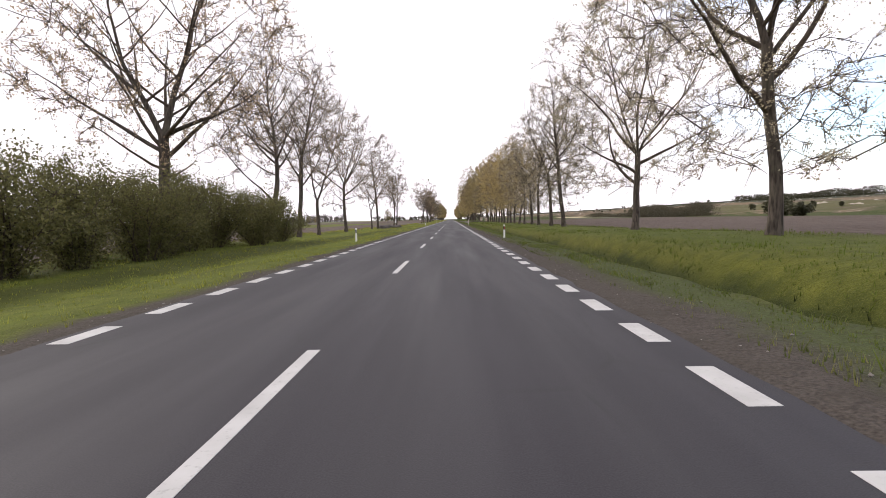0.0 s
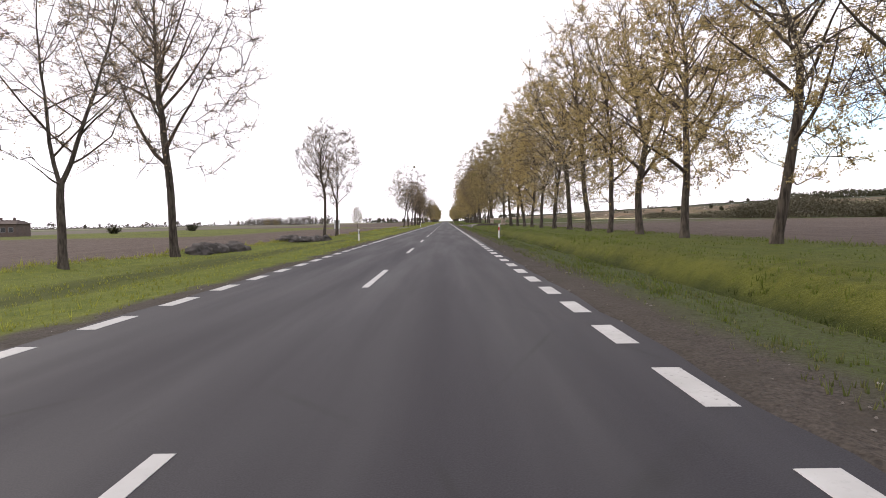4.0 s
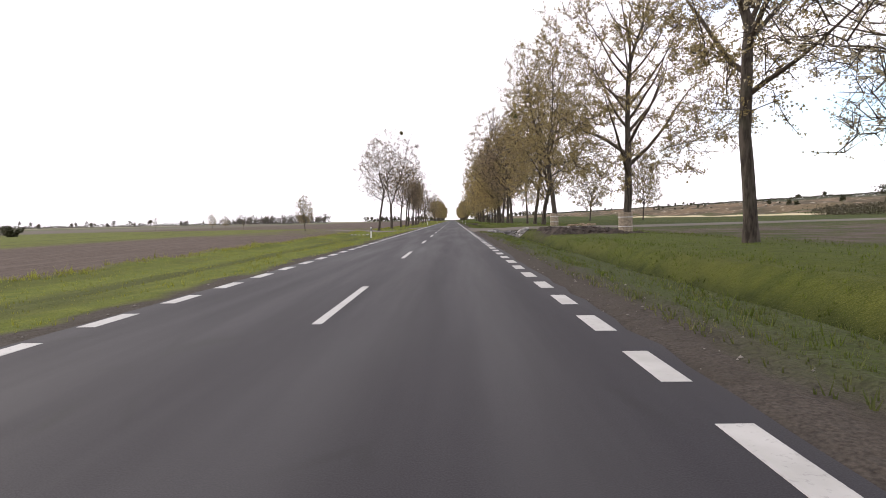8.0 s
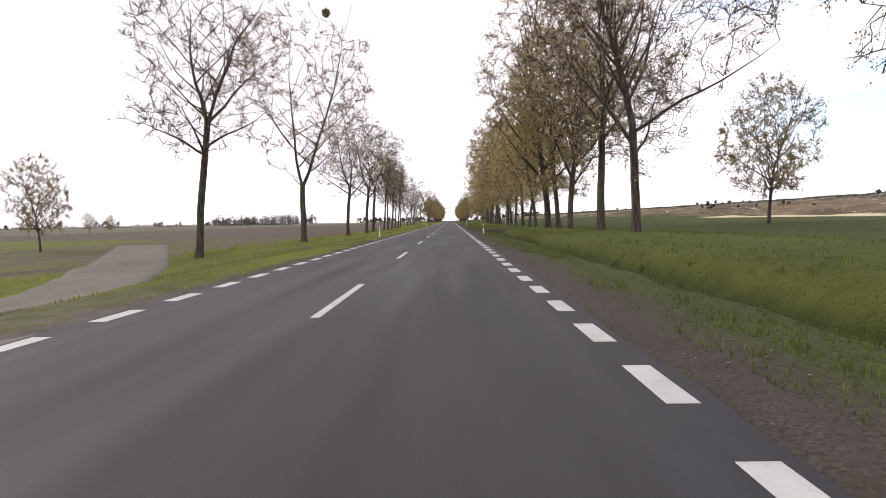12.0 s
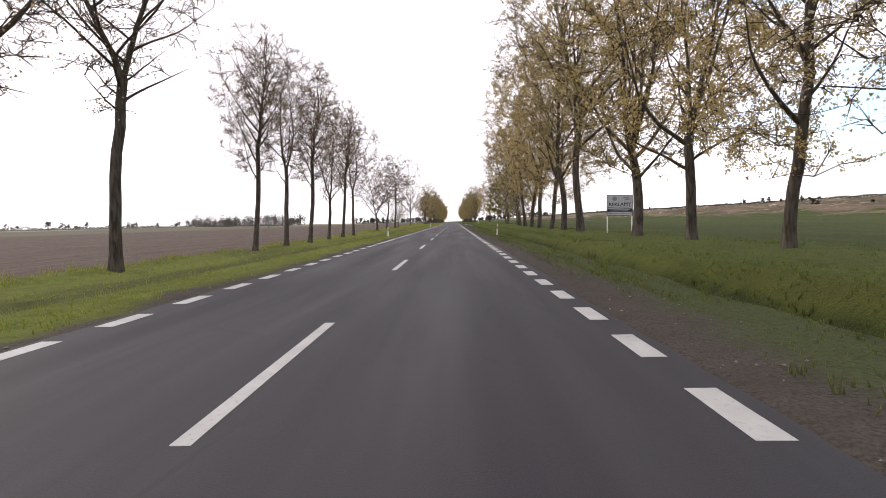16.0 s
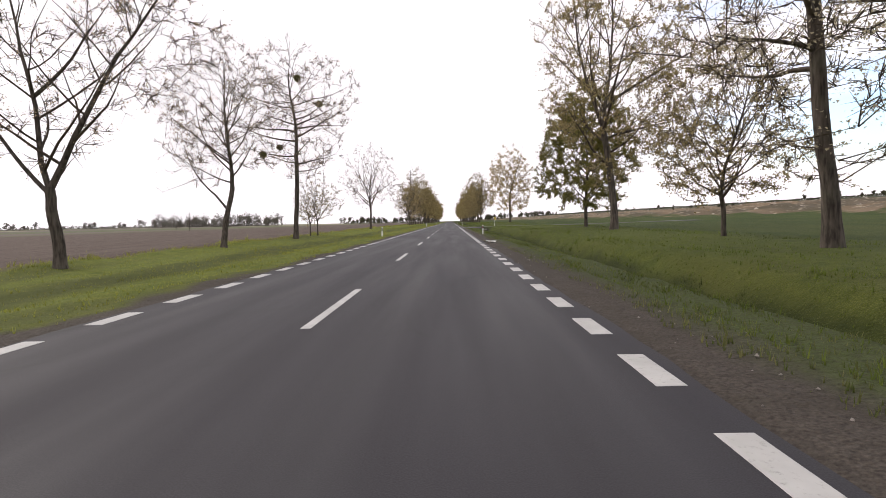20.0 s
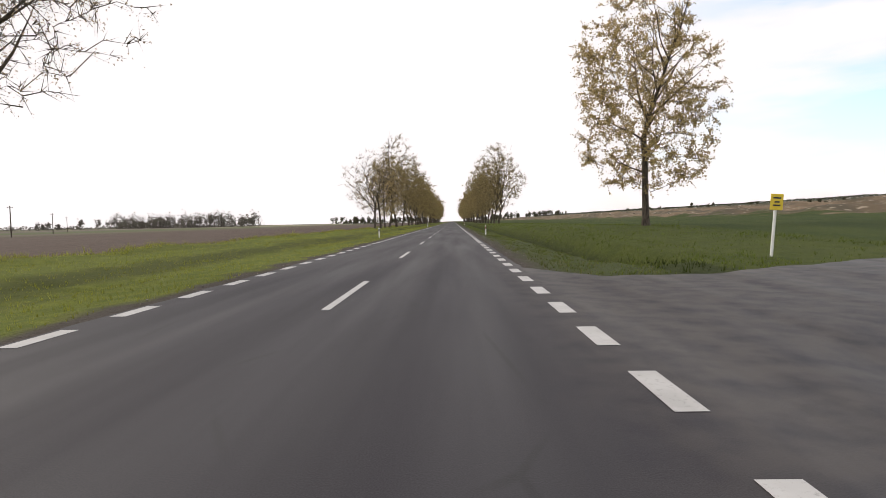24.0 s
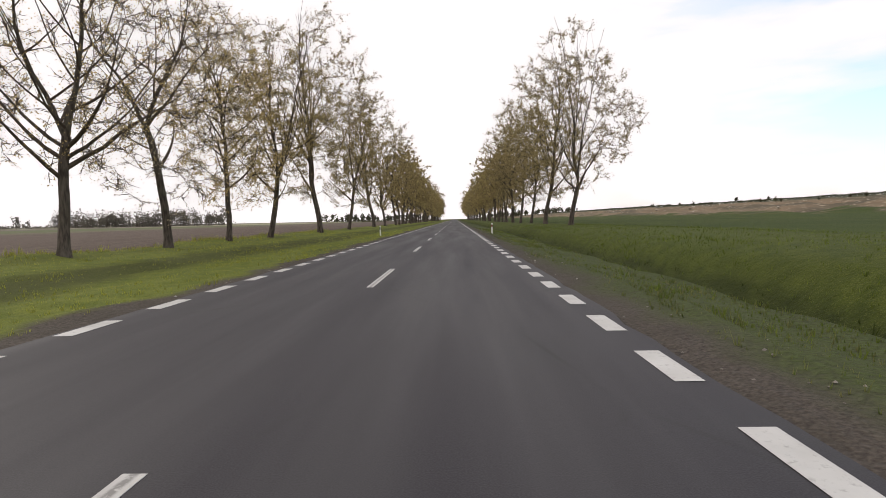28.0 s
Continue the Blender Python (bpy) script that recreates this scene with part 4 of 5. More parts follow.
def avenue():
    rng = np.random.default_rng(77)
    right = [(26.4, 22, "broad_b"), (46.3, 19.5, "broad"), (74.5, 19, "tall"), (84.7, 18.5, "pale_y"), (95.1, 18, "pale_a"), (105.0, 18, "pale_y"), (114.3, 18, "pale_a"), (123.8, 19, "gold_b"), (133.4, 18, "gold_d"), (141.5, 20, "gold_a"),
             (149, 20, "gold_b"), (156.4, 21, "tall"), (165.6, 21, "pale_y"), (175.3, 22, "gold_d"), (185.6, 22, "vee"), (195.6, 21, "gold_b"), (206, 22, "gold_b"), (215.4, 22, "pale_a"), (226.1, 23, "right_arm"), (247.4, 24, "broad_olive"),
             (279.7, 26, "crowned"), (289.6, 26, "olive_c"), (299.4, 25, "gold_b"), (308.7, 24, "pale_a"), (338, 27, "winter_a"), (348.9, 27.5, "winter_b"), (362.7, 27, "olive_a"), (370, 26, "olive_y"), (379, 26, "olive_a"),
             (391.8, 24, "gold_d"), (399, 23, "gold_c"), (409.2, 22.5, "pale_y"), (419.3, 22.5, "gold_b"), (429.5, 22.5, "gold_c"), (440, 23, "olive_c"), (459.8, 27, "right_arm"), (470.1, 27.5, "gold_a"), (480, 27.5, "gold_b"), (491.9, 27, "vee"),
             (500.9, 26.5, "gold_d"), (511.9, 23, "tall"), (520.4, 23, "tall"), (549.6, 19, "crowned"), (652.8, 19, "oval"), (782.2, 18.2, "olive_c"), (802.4, 19, "olive_a"), (820, 20.5, "olive_b"), (837, 21, "olive_b"), (854, 20.5, "olive_a"), (869, 21, "olive_b")]
    left = [(34.4, 21, "old"), (54.8, 20, "left_arm"), (64.6, 20, "bare_b"), (74.5, 19, "twin"), (93.7, 20, "umbrella"), (124.5, 17, "twin"), (135.3, 20.5, "bare_b"), (187.5, 17.5, "pole"), (198, 19.5, "slender_c"),
            (333.8, 20.5, "bare_f"), (362.6, 30, "twin"), (392.5, 22, "bare_a"), (413.6, 22, "bare_a"), (423.7, 24, "bare_e"), (444.3, 19.5, "slender_b"), (453.9, 21, "slender_a"), (463.2, 21.5, "slender_b"), (474, 20, "slender_c"), (483.8, 21.5, "slender_b"), (493.6, 19.5, "slender_a"),
            (524.3, 17.5, "low_fork"), (543.2, 16, "left_arm"), (563.5, 22, "level"), (570.8, 7.0, "small"), (574.8, 12.3, "small"), (625.2, 18.5, "spreading"), (736.2, 17.3, "wide_gold"), (745.4, 18.3, "pale_y"), (755, 18.5, "gold_b"), (764.8, 19, "olive_b"), (784.8, 20.5, "olive_a"), (805, 20.5, "olive_b"), (834, 20.5, "olive_a"), (854, 20.5, "olive_c")]
    for side, row in ((16.5, right), (-16.35, left)):
        for y, high, kind in row:
            x = side - (1.6 if 180 < y < 200 and side < 0 else 0) + (0.35 if y == 247.4 else 1.7 if y == 652.8 else -0.3 if y == 95.1 else rng.normal(0, 0.06))
            turn = rng.uniform(0, 360)
            PLANTED[round(y), side > 0] = plant(kind, x, y, high * rng.uniform(0.98, 1.02), turn if kind in TURNED else turn / 18 - 10, (0.82 if y == 625.2 else 0.68 if y == 308.7 else 1.0) * rng.uniform(0.95, 1.05), 10.0 if kind in ("small", "round") else 20.0)
    for y in np.arange(880, 1400, 10.0):
        for side in (16.8, -16.6):
            if rng.uniform() < 0.9:
                plant("far" if rng.uniform() < 0.6 else "far_b", side + rng.normal(0, 0.4), y + rng.normal(0, 1), rng.uniform(20, 23.5), rng.uniform(0, 360))
    plant("round", 17.0, 530, 10.2, 40, 1.0, 10.0)
    plant("green", 17.2, 562.5, 15.3, 80, 1.0, 15.0)
    plant("round", -38, 347.5, 9.0, 10, 0.8, 10.0)
    plant("round", 49, 338, 17.0, 200, 0.72, 10.0)
    plant("round", 43, 367, 18.0, 120, 0.85, 10.0)
    plant("small", -140, 264, 9.0, 30, 0.8, 10.0)
    plant("small", -121, 426, 9.0, 60, 0.45, 10.0)
    plant("small", -81, 402, 7.5, 90, 0.28, 10.0)
    plant("small", -76.5, 405, 6.0, 150, 0.28, 10.0)
    plant("round", -122, 483, 7.0, 10, 0.9, 10.0)
    plant("round", -117, 487, 6.0, 70, 0.9, 10.0)


avenue()


# ---- grass and stones of the verges ----
def blades(name, lo, hi, per_m2, tall, mat, label, seed, bunch=6):
    rng = np.random.default_rng(seed)
    n = int((hi - lo) * 800 * per_m2)
    x, y = rng.uniform(lo, hi, n), rng.uniform(-8, 792, n)
    clump = np.sin(x * 2.1 + np.sin(y * 0.9) * 2) * np.sin(y * 1.3 + np.sin(x * 1.7)) + 0.5 * np.sin(y * 0.21 + x * 0.4)
    ok = rng.uniform(-2.3, 0.8, n) < clump
    a, b = CROSSINGS[2]
    ok &= ~((x > 0) & (x < 13) & (y > a - 0.3) & (y < b + 0.3)) & ~paved(x, y, 0.15)
    ok &= ~((x > 9.6 + 0.11 * (y - 246)) & (x < 18.5) & (y > 245) & (y < 263.5) & (rng.uniform(0, 1, n) < 0.93))
    ok &= ~((x > 5.6) & (x < 10.6) & (y > 259.5) & (y < 264.5))
    ok &= ~((x > 6) & (x < 9.3) & (y > 366.3) & (y < 373))
    ok &= ~((x > 3.7) & (x < 5.3) & (y > 531) & (y < 537.2))
    x, y, clump = x[ok], y[ok], clump[ok]
    lush = 0.85 + 0.3 * clump
    # each tuft is a bunch of blades that leave one root and lean apart
    k = np.repeat(np.arange(len(x)), bunch)
    n = len(k)
    tuft = (tall * rng.gamma(5.0, 0.2, len(x)))[k]
    out = rng.uniform(0, 6.28, n)
    far = 0.16 * tuft * rng.uniform(0.1, 1.0, n)
    px, py = x[k] + np.cos(out) * far, y[k] + np.sin(out) * far
    h = tuft * rng.uniform(0.5, 1.1, n) * lush[k]
    w = 0.008 + 0.030 * h
    a = rng.uniform(0, 6.28, n)
    z = land(px, py) - 0.03
    dx, dy = np.cos(a) * w, np.sin(a) * w
    lean = rng.uniform(0.15, 0.65, n) * h
    tip = np.stack([px + np.cos(out) * lean, py + np.sin(out) * lean, z + h + 0.03], 1)
    v = np.stack([np.stack([px - dx, py - dy, z], 1), np.stack([px + dx, py + dy, z], 1), tip], 1).reshape(-1, 3)
    tagged(new(name, mesh_of(name, v, np.arange(3 * n).reshape(-1, 3), mat)), label, "grass", "", "stuff")


blades("dry_grass", 4.5, 7.3, 42, 0.065, DRY_BLADE, "short dry and green grass beside the gravel shoulder", 5, 3)
blades("grass", 5.2, 7.4, 26, 0.085, BLADE, "green grass on the edge of the ditch beside the road", 1, 3)
blades("grass", 7.4, 9.2, 12, 0.13, DITCH_SHADE_BLADE, "dark grass in the ditch, its shade put into the colour", 11, 3)
blades("grass", 9.1, 11.5, 26, 0.10, BLADE, "tall green grass on the bank of the ditch", 6, 3)
blades("grass", 11.5, 20.5, 8, 0.085, BLADE, "green grass under the roadside trees", 2, 3)
blades("grass", -10.5, -3.7, 15, 0.075, SUNLIT_BLADE, "bright green grass of the road verge", 3, 3)
blades("grass", -19.0, -10.5, 8, 0.10, SUNLIT_BLADE, "green grass under the roadside trees", 4, 3)
blades("dry_grass", -18.6, -16.8, 12, 0.24, SUNLIT_BLADE, "long dry grass along the edge of the ploughed field", 8, 4)
blades("dry_grass", 17.6, 19.6, 9, 0.15, BLADE, "long grass along the edge of the field", 10, 3)


def stones():
    rng = np.random.default_rng(9)
    n = 6000
    x = np.concatenate([rng.normal(4.6, 0.55, n - 1700), rng.normal(-3.5, 0.15, 1200), rng.uniform(3.9, 8.5, 500)])
    y = np.concatenate([rng.uniform(-5, 790, n - 500), rng.normal(263.6, 0.8, 500)])
    s = np.minimum(rng.gamma(2.0, 0.006, n) + 0.005, 0.030)
    base = np.array([(1, 0, 0), (0, 1, 0), (-1, 0, 0), (0, -1, 0), (0, 0, 0.7), (0, 0, -0.7)])
    tri = np.array([(0, 1, 4), (1, 2, 4), (2, 3, 4), (3, 0, 4), (1, 0, 5), (2, 1, 5), (3, 2, 5), (0, 3, 5)])
    v = base[None] * (s[:, None, None] * rng.uniform(0.6, 1.4, (n, 6, 1)))
    v += np.stack([x, y, np.where((x > ROAD_L) & (x < ROAD_R + 0.1), 0.0, land(x, y)) + 0.005], 1)[:, None]
    ok = (x > ROAD_R + 0.02) | (x < ROAD_L - 0.02)
    ok &= ~paved(x, y)
    v = v[ok]
    f = (tri[None] + 6 * np.arange(len(v))[:, None, None]).reshape(-1, 3)
    tagged(new("gravel", mesh_of("gravel", v.reshape(-1, 3), f, STONE)), "loose pale stones on the road shoulder", "gravel", "", "stuff")


STONE = plain("shoulder_stone", (0.11, 0.096, 0.083), (0.30, 0.275, 0.245), 0.8, 0.9, 0, "place")
stones()


# ---- shrubs ----
def shrub_model(seed, leaf_mat, label, high=4.5, wide=5.0, count=15000, size=0.105):
    rng = np.random.default_rng(seed)
    stems, at = [], []
    for k in range(16):
        a, out = rng.uniform(0, 6.28), rng.uniform(0.1, 0.5)
        w = np.array((math.cos(a) * out * wide / high, math.sin(a) * out * wide / high, 1))
        ln = high * rng.uniform(0.65, 1.0)
        p, r, _ = limb(rng, (math.cos(a) * 0.4, math.sin(a) * 0.4, -0.1), w, ln, 0.045, 0.008, 6, 0.14, 0.02)
        stems.append(tube(p, r, 4))
        for _ in range(12):
            i = rng.integers(1, 7)
            q, qr, e = limb(rng, p[i], unit(rng.normal(0, 0.8, 3) + (0, 0, 0.5)), rng.uniform(0.5, 1.5), 0.014, 0.005, 3, 0.2, 0.06)
            stems.append(tube(q, qr, 3))
            at.append(q[rng.integers(0, 4, count // 192)] + rng.normal(0, 0.21, (count // 192, 3)))
    at = np.concatenate(at)
    at = at[at[:, 2] > 0.05]
    head = thing("shrub", pose(0, 0, -500), label, "shrub", "roadside shrubs")
    part("stem", mesh_of("stem", *join(stems), TWIG, True), TWIG, head)
    part("foliage", mesh_of("foliage", *cards(rng, at, size), leaf_mat), leaf_mat, head)
    return head


HEDGE = "dense dark green roadside shrub with fine twigs"
MODELS["shrub_a"] = shrub_model(61, LEAF_BUSH, HEDGE)
MODELS["shrub_b"] = shrub_model(62, LEAF_BUSH, HEDGE)
MODELS["bush"] = shrub_model(63, LEAF_DARK, "round bush at the far edge of the field", 4.5, 6.5, 2600, 0.55)
rng = np.random.default_rng(4)
for y in (10, 14.5, 19, 23, 27.5, 31.5, 36, 40, 44, 48.5, 52):
    plant("shrub_a" if rng.uniform() < 0.5 else "shrub_b", -14.6 + rng.normal(0, 0.6), y, rng.uniform(3.8, 4.8) * (1 if y < 25 else 1.05 if y < 50 else 1.0), rng.uniform(0, 360), 1.0, 4.5)
for y in (12, 20, 28, 37, 45):
    plant("shrub_b", -18.6 + rng.normal(0, 0.6), y, rng.uniform(4.4, 5.4), rng.uniform(0, 360), 0.95, 4.5)
plant("bush", 84, 141, 4.4, 20, 1.3, 4.5)
plant("bush", 82, 131, 3.0, 80, 1.2, 4.5)
plant("bush", -112, 288, 2.2, 140, 1.2, 4.5)
plant("bush", -104, 330, 2.6, 40, 1.1, 4.5)


# ---- distance ----
def far_wood(name, x0, y0, x1, y1, n, high, label, size=1.5, mat=None):
    """A far line of small trees, too far to count."""
    rng = np.random.default_rng(n)
    trunks, at = [], []
    for _ in range(n):
        u = rng.uniform()
        x, y = x0 + (x1 - x0) * u + rng.normal(0, 6), y0 + (y1 - y0) * u + rng.normal(0, 10)
        z, h = float(land(x, y)) - 0.2, high * rng.uniform(0.45, 1.1)
        trunks.append(tube(np.array([(x, y, z), (x + rng.normal(0, 0.3), y, z + h * 0.8)]), np.array([0.02 * h, 0.006 * h]), 4))
        k = int(rng.uniform(45, 85))
        c = rng.normal(0, 1, (k, 3)) * (h * 0.13, h * 0.13, h * 0.17) + (x, y, z + h * 0.66)
        at.append(c)
    head = thing(name, pose(0, 0, 0), label, "far trees", "", "stuff")
    part("far_trunk", mesh_of("far_trunk", *join(trunks), BARK), BARK, head)
    part("far_foliage", mesh_of("far_foliage", *cards(rng, np.concatenate(at), size), mat or LEAF_DARK), mat or LEAF_DARK, head)


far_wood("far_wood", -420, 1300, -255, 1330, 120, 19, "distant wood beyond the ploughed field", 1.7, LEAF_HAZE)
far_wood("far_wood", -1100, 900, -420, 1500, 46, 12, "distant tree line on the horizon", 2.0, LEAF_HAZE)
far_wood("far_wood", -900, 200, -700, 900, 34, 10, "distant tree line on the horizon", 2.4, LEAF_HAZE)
far_wood("far_wood", -230, 1700, -40, 1900, 70, 15, "distant wood where the road vanishes", 2.6)
far_wood("far_wood", 40, 1700, 300, 2100, 70, 15, "distant wood where the road vanishes", 2.6)
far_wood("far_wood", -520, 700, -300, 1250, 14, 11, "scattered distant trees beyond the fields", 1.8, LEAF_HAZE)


def far_hedge(name, x0, y0, x1, y1, n, high, deep, size, label, uneven=0.5, seed=1, mat=None):
    """A far unbroken line of bushes whose height comes and goes."""
    rng = np.random.default_rng(seed)
    u = rng.uniform(0, 1, n)
    run = u * math.hypot(x1 - x0, y1 - y0)
    top = high * (1 - uneven + uneven * (0.5 + 0.5 * np.sin(run * 0.13 + 2 * np.sin(run * 0.041))) + 0.10 * np.sin(run * 0.61 + np.sin(run * 0.23)) + 0.07 * np.sin(run * 1.9))
    x, y = x0 + (x1 - x0) * u + rng.normal(0, deep, n), y0 + (y1 - y0) * u + rng.normal(0, deep, n)
    z = land(x, y) + top * rng.uniform(0, 1, n) ** 0.8
    head = thing(name, pose(0, 0, 0), label, "bushes", "", "stuff")
    part("far_foliage", mesh_of("far_foliage", *cards(rng, np.stack([x, y, z], 1), size), mat or LEAF_DARK), mat or LEAF_DARK, head)
    stems = []
    for k in range(0, n, 160):
        g = float(land(x[k], y[k]))
        stems.append(tube(np.array([(x[k], y[k], g - 0.2), (x[k] + 0.2, y[k], g + top[k] * 0.5)]), np.array([0.06, 0.02]), 4))
    part("far_trunk", mesh_of("far_trunk", *join(stems), TWIG), TWIG, head)


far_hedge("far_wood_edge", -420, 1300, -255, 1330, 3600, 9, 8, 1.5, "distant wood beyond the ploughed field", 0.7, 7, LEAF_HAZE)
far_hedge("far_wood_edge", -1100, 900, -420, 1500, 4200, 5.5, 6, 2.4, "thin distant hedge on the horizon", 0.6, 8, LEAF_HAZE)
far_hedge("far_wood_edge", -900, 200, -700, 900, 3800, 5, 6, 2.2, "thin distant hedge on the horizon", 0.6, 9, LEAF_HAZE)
far_hedge("far_wood_edge", -230, 1700, -40, 1900, 900, 6, 6, 2.6, "distant wood where the road vanishes", 0.5, 11)
far_hedge("field_hedge", 88, 188, 86, 262, 22000, 4.8, 1.8, 0.36, "thick brown-green hedge at the far edge of the ploughed field", 0.45, 3, LEAF_HEDGE)
far_hedge("field_hedge", 86, 262, 82, 322, 8000, 2.2, 1.6, 0.34, "low brown-green shrubs at the far edge of the ploughed field", 0.6, 13, LEAF_HEDGE)
far_hedge("ridge_wood", 306, 400, 306, 600, 5000, 6.0, 3.0, 1.4, "dark wood along the crest of the hill", 0.4, 17)
far_hedge("ridge_bushes", 304, 60, 304, 1500, 24000, 1.6, 1.0, 0.85, "low dark bushes along the crest of the hill", 0.4, 5)
far_hedge("ridge_bushes", 304, 1500, 304, 2600, 4000, 2.4, 1.5, 2.0, "low dark bushes along the crest of the hill", 0.4, 6)
far_wood("ridge_trees", 298, 120, 303, 1700, 26, 5.5, "single small trees along the crest of the hill", 1.3)
far_wood("bank_bushes", 110, 120, 280, 1500, 70, 3.0, "scattered bushes on the sandy bank", 1.1)


def bank_rubble():
    """Pale heaps and stones scattered over the sandy bank."""
    rng = np.random.default_rng(29)
    n = 900
    x, y = rng.uniform(112, 285, n), rng.uniform(120, 1500, n)
    s = rng.gamma(1.6, 0.26, n) + 0.2
    base = np.array([(1, 0, 0), (0, 1.6, 0), (-1, 0, 0), (0, -1.6, 0), (0.2, 0.3, 0.42), (-0.1, -0.3, -0.5)])
    tri = np.array([(0, 1, 4), (1, 2, 4), (2, 3, 4), (3, 0, 4), (1, 0, 5), (2, 1, 5), (3, 2, 5), (0, 3, 5)])
    v = base[None] * (s[:, None, None] * rng.uniform(0.5, 1.5, (n, 6, 1)))
    v += np.stack([x, y, land(x, y) + 0.1], 1)[:, None]
    f = (tri[None] + 6 * np.arange(n)[:, None, None]).reshape(-1, 3)
    tagged(new("bank_rubble", mesh_of("bank_rubble", v.reshape(-1, 3), f, SAND)), "pale rubble and stones scattered on the sandy bank", "rubble", "", "stuff")


SAND = plain("pale_sand", (0.20, 0.16, 0.12), (0.50, 0.45, 0.38), 0.06, 0.95, 0, "place")
bank_rubble()


def house():
    at = pose(-128, 262, float(land(-128, 262)), 0, 0, 8)
    head = thing("house", at, "low brown farmhouse with a dark hipped roof beyond the field", "house")
    part("wall", box(9.4, 7, 3.8, (0, 0, 1.8)), BRICK, head)
    bm = bmesh.new()
    v = [bm.verts.new(p) for p in ((-5.1, -4, 3.7), (5.1, -4, 3.7), (5.1, 4, 3.7), (-5.1, 4, 3.7), (-3.4, 0, 4.9), (3.4, 0, 4.9))]
    for f in ((0, 1, 5, 4), (1, 2, 5), (2, 3, 4, 5), (3, 0, 4), (3, 2, 1, 0)):
        bm.faces.new([v[i] for i in f])
    roof = part("roof", bm, ROOF, head)
    for x in (-1.2, 2.4):
        part("chimney", box(0.5, 0.5, 1.0, (x, 0, 5.1)), BRICK, roof)
    for x in (-3.2, -1.0, 1.2, 3.3):
        win = part("window", box(1.3, 0.1, 1.4, (x, -3.54, 2.0)), GREY_PRINT, head)
        part("pane", box(1.1, 0.1, 1.2, (x, -3.56, 2.0)), GLASS, win)


house()


def pole(x, y, high):
    z = float(land(x, y)) - 0.3
    head = thing("utility_pole", pose(x, y, z), "grey wooden power line pole standing in the field", "pole", "field poles")
    bm = bmesh.new()
    bmesh.ops.create_cone(bm, cap_ends=True, segments=8, radius1=0.17, radius2=0.11, depth=high, matrix=Matrix.Translation((0, 0, high / 2)))
    part("mast", bm, TWIG, head)
    part("crossarm", box(1.6, 0.12, 0.12, (0, 0, high - 0.5), 0.01), TWIG, head)
    for k in (-0.7, 0, 0.7):
        part("insulator", box(0.09, 0.09, 0.22, (k, 0, high - 0.33), 0.02), WHITE, head)


for x, y in ((-120, 757), (-165, 835), (-215, 915)):
    pole(x, y, 9.0)


# ---- things beside the road ----
def delineator(x, y, red=False):
    """A white roadside post with a slanting black or red band."""
    z = float(land(x, y)) - 0.1
    if red:
        head = thing("kilometre_post", pose(x, y, z, 0, 2, 0), "white roadside post with a red band and bent top", "road post", "roadside posts")
        part("post", box(0.10, 0.05, 1.24, (0, 0, 0.62), 0.015), WHITE, head)
        part("red_band", box(0.106, 0.056, 0.29, (0, 0, 0.90), 0.012), RED, head)
        part("bent_top", box(0.17, 0.055, 0.06, (0.045, 0, 1.25), 0.012, Matrix.Rotation(radians(-14), 4, "Y")), WHITE, head)
        # the white post's shaded side is put into this wall's grey
        part("side_wall", box(0.03, 0.10, 1.20, (0.075, 0.03, 0.61), 0.006), STEEL, head, "side wall of the post, grey to paint its shaded side")
        return
    head = thing("delineator", pose(x, y, z, 0, 0, 0), "white plastic roadside delineator with a black band", "road post", "roadside posts")
    part("post", box(0.12, 0.08, 1.02, (0, 0, 0.51), 0.02), WHITE, head)
    part("black_band", box(0.126, 0.086, 0.24, (0, 0, 0.80), 0.012), BLACK, head)
    part("reflector", box(0.05, 0.01, 0.16, (0, -0.046, 0.80), 0.004), RED if x > 0 else WHITE, head)


for k, y in enumerate((38.5, 142, 245.5, 349, 452, 555.5, 659, 762)):
    if y not in (142, 245.5, 452):
        delineator(5.05, y)
    delineator(-5.2, y)
delineator(5.72, 142.2, True)
delineator(6.08, 452.5, True)


def word(text, size, mat, parent, at, name):
    cu = bpy.data.curves.new(name, "FONT")
    cu.body, cu.size, cu.align_x, cu.extrude = text, size, "CENTER", 0.002
    tmp = bpy.data.objects.new("tmp", cu)
    scene.collection.objects.link(tmp)
    me = bpy.data.meshes.new_from_object(tmp.evaluated_get(bpy.context.evaluated_depsgraph_get()))
    bpy.data.objects.remove(tmp)
    me.materials.clear()
    me.materials.append(mat)
    ob = part(name, me, mat, parent)
    ob.matrix_basis = Matrix.Translation(at) @ pose(0, 0, 0, 90)
    return ob


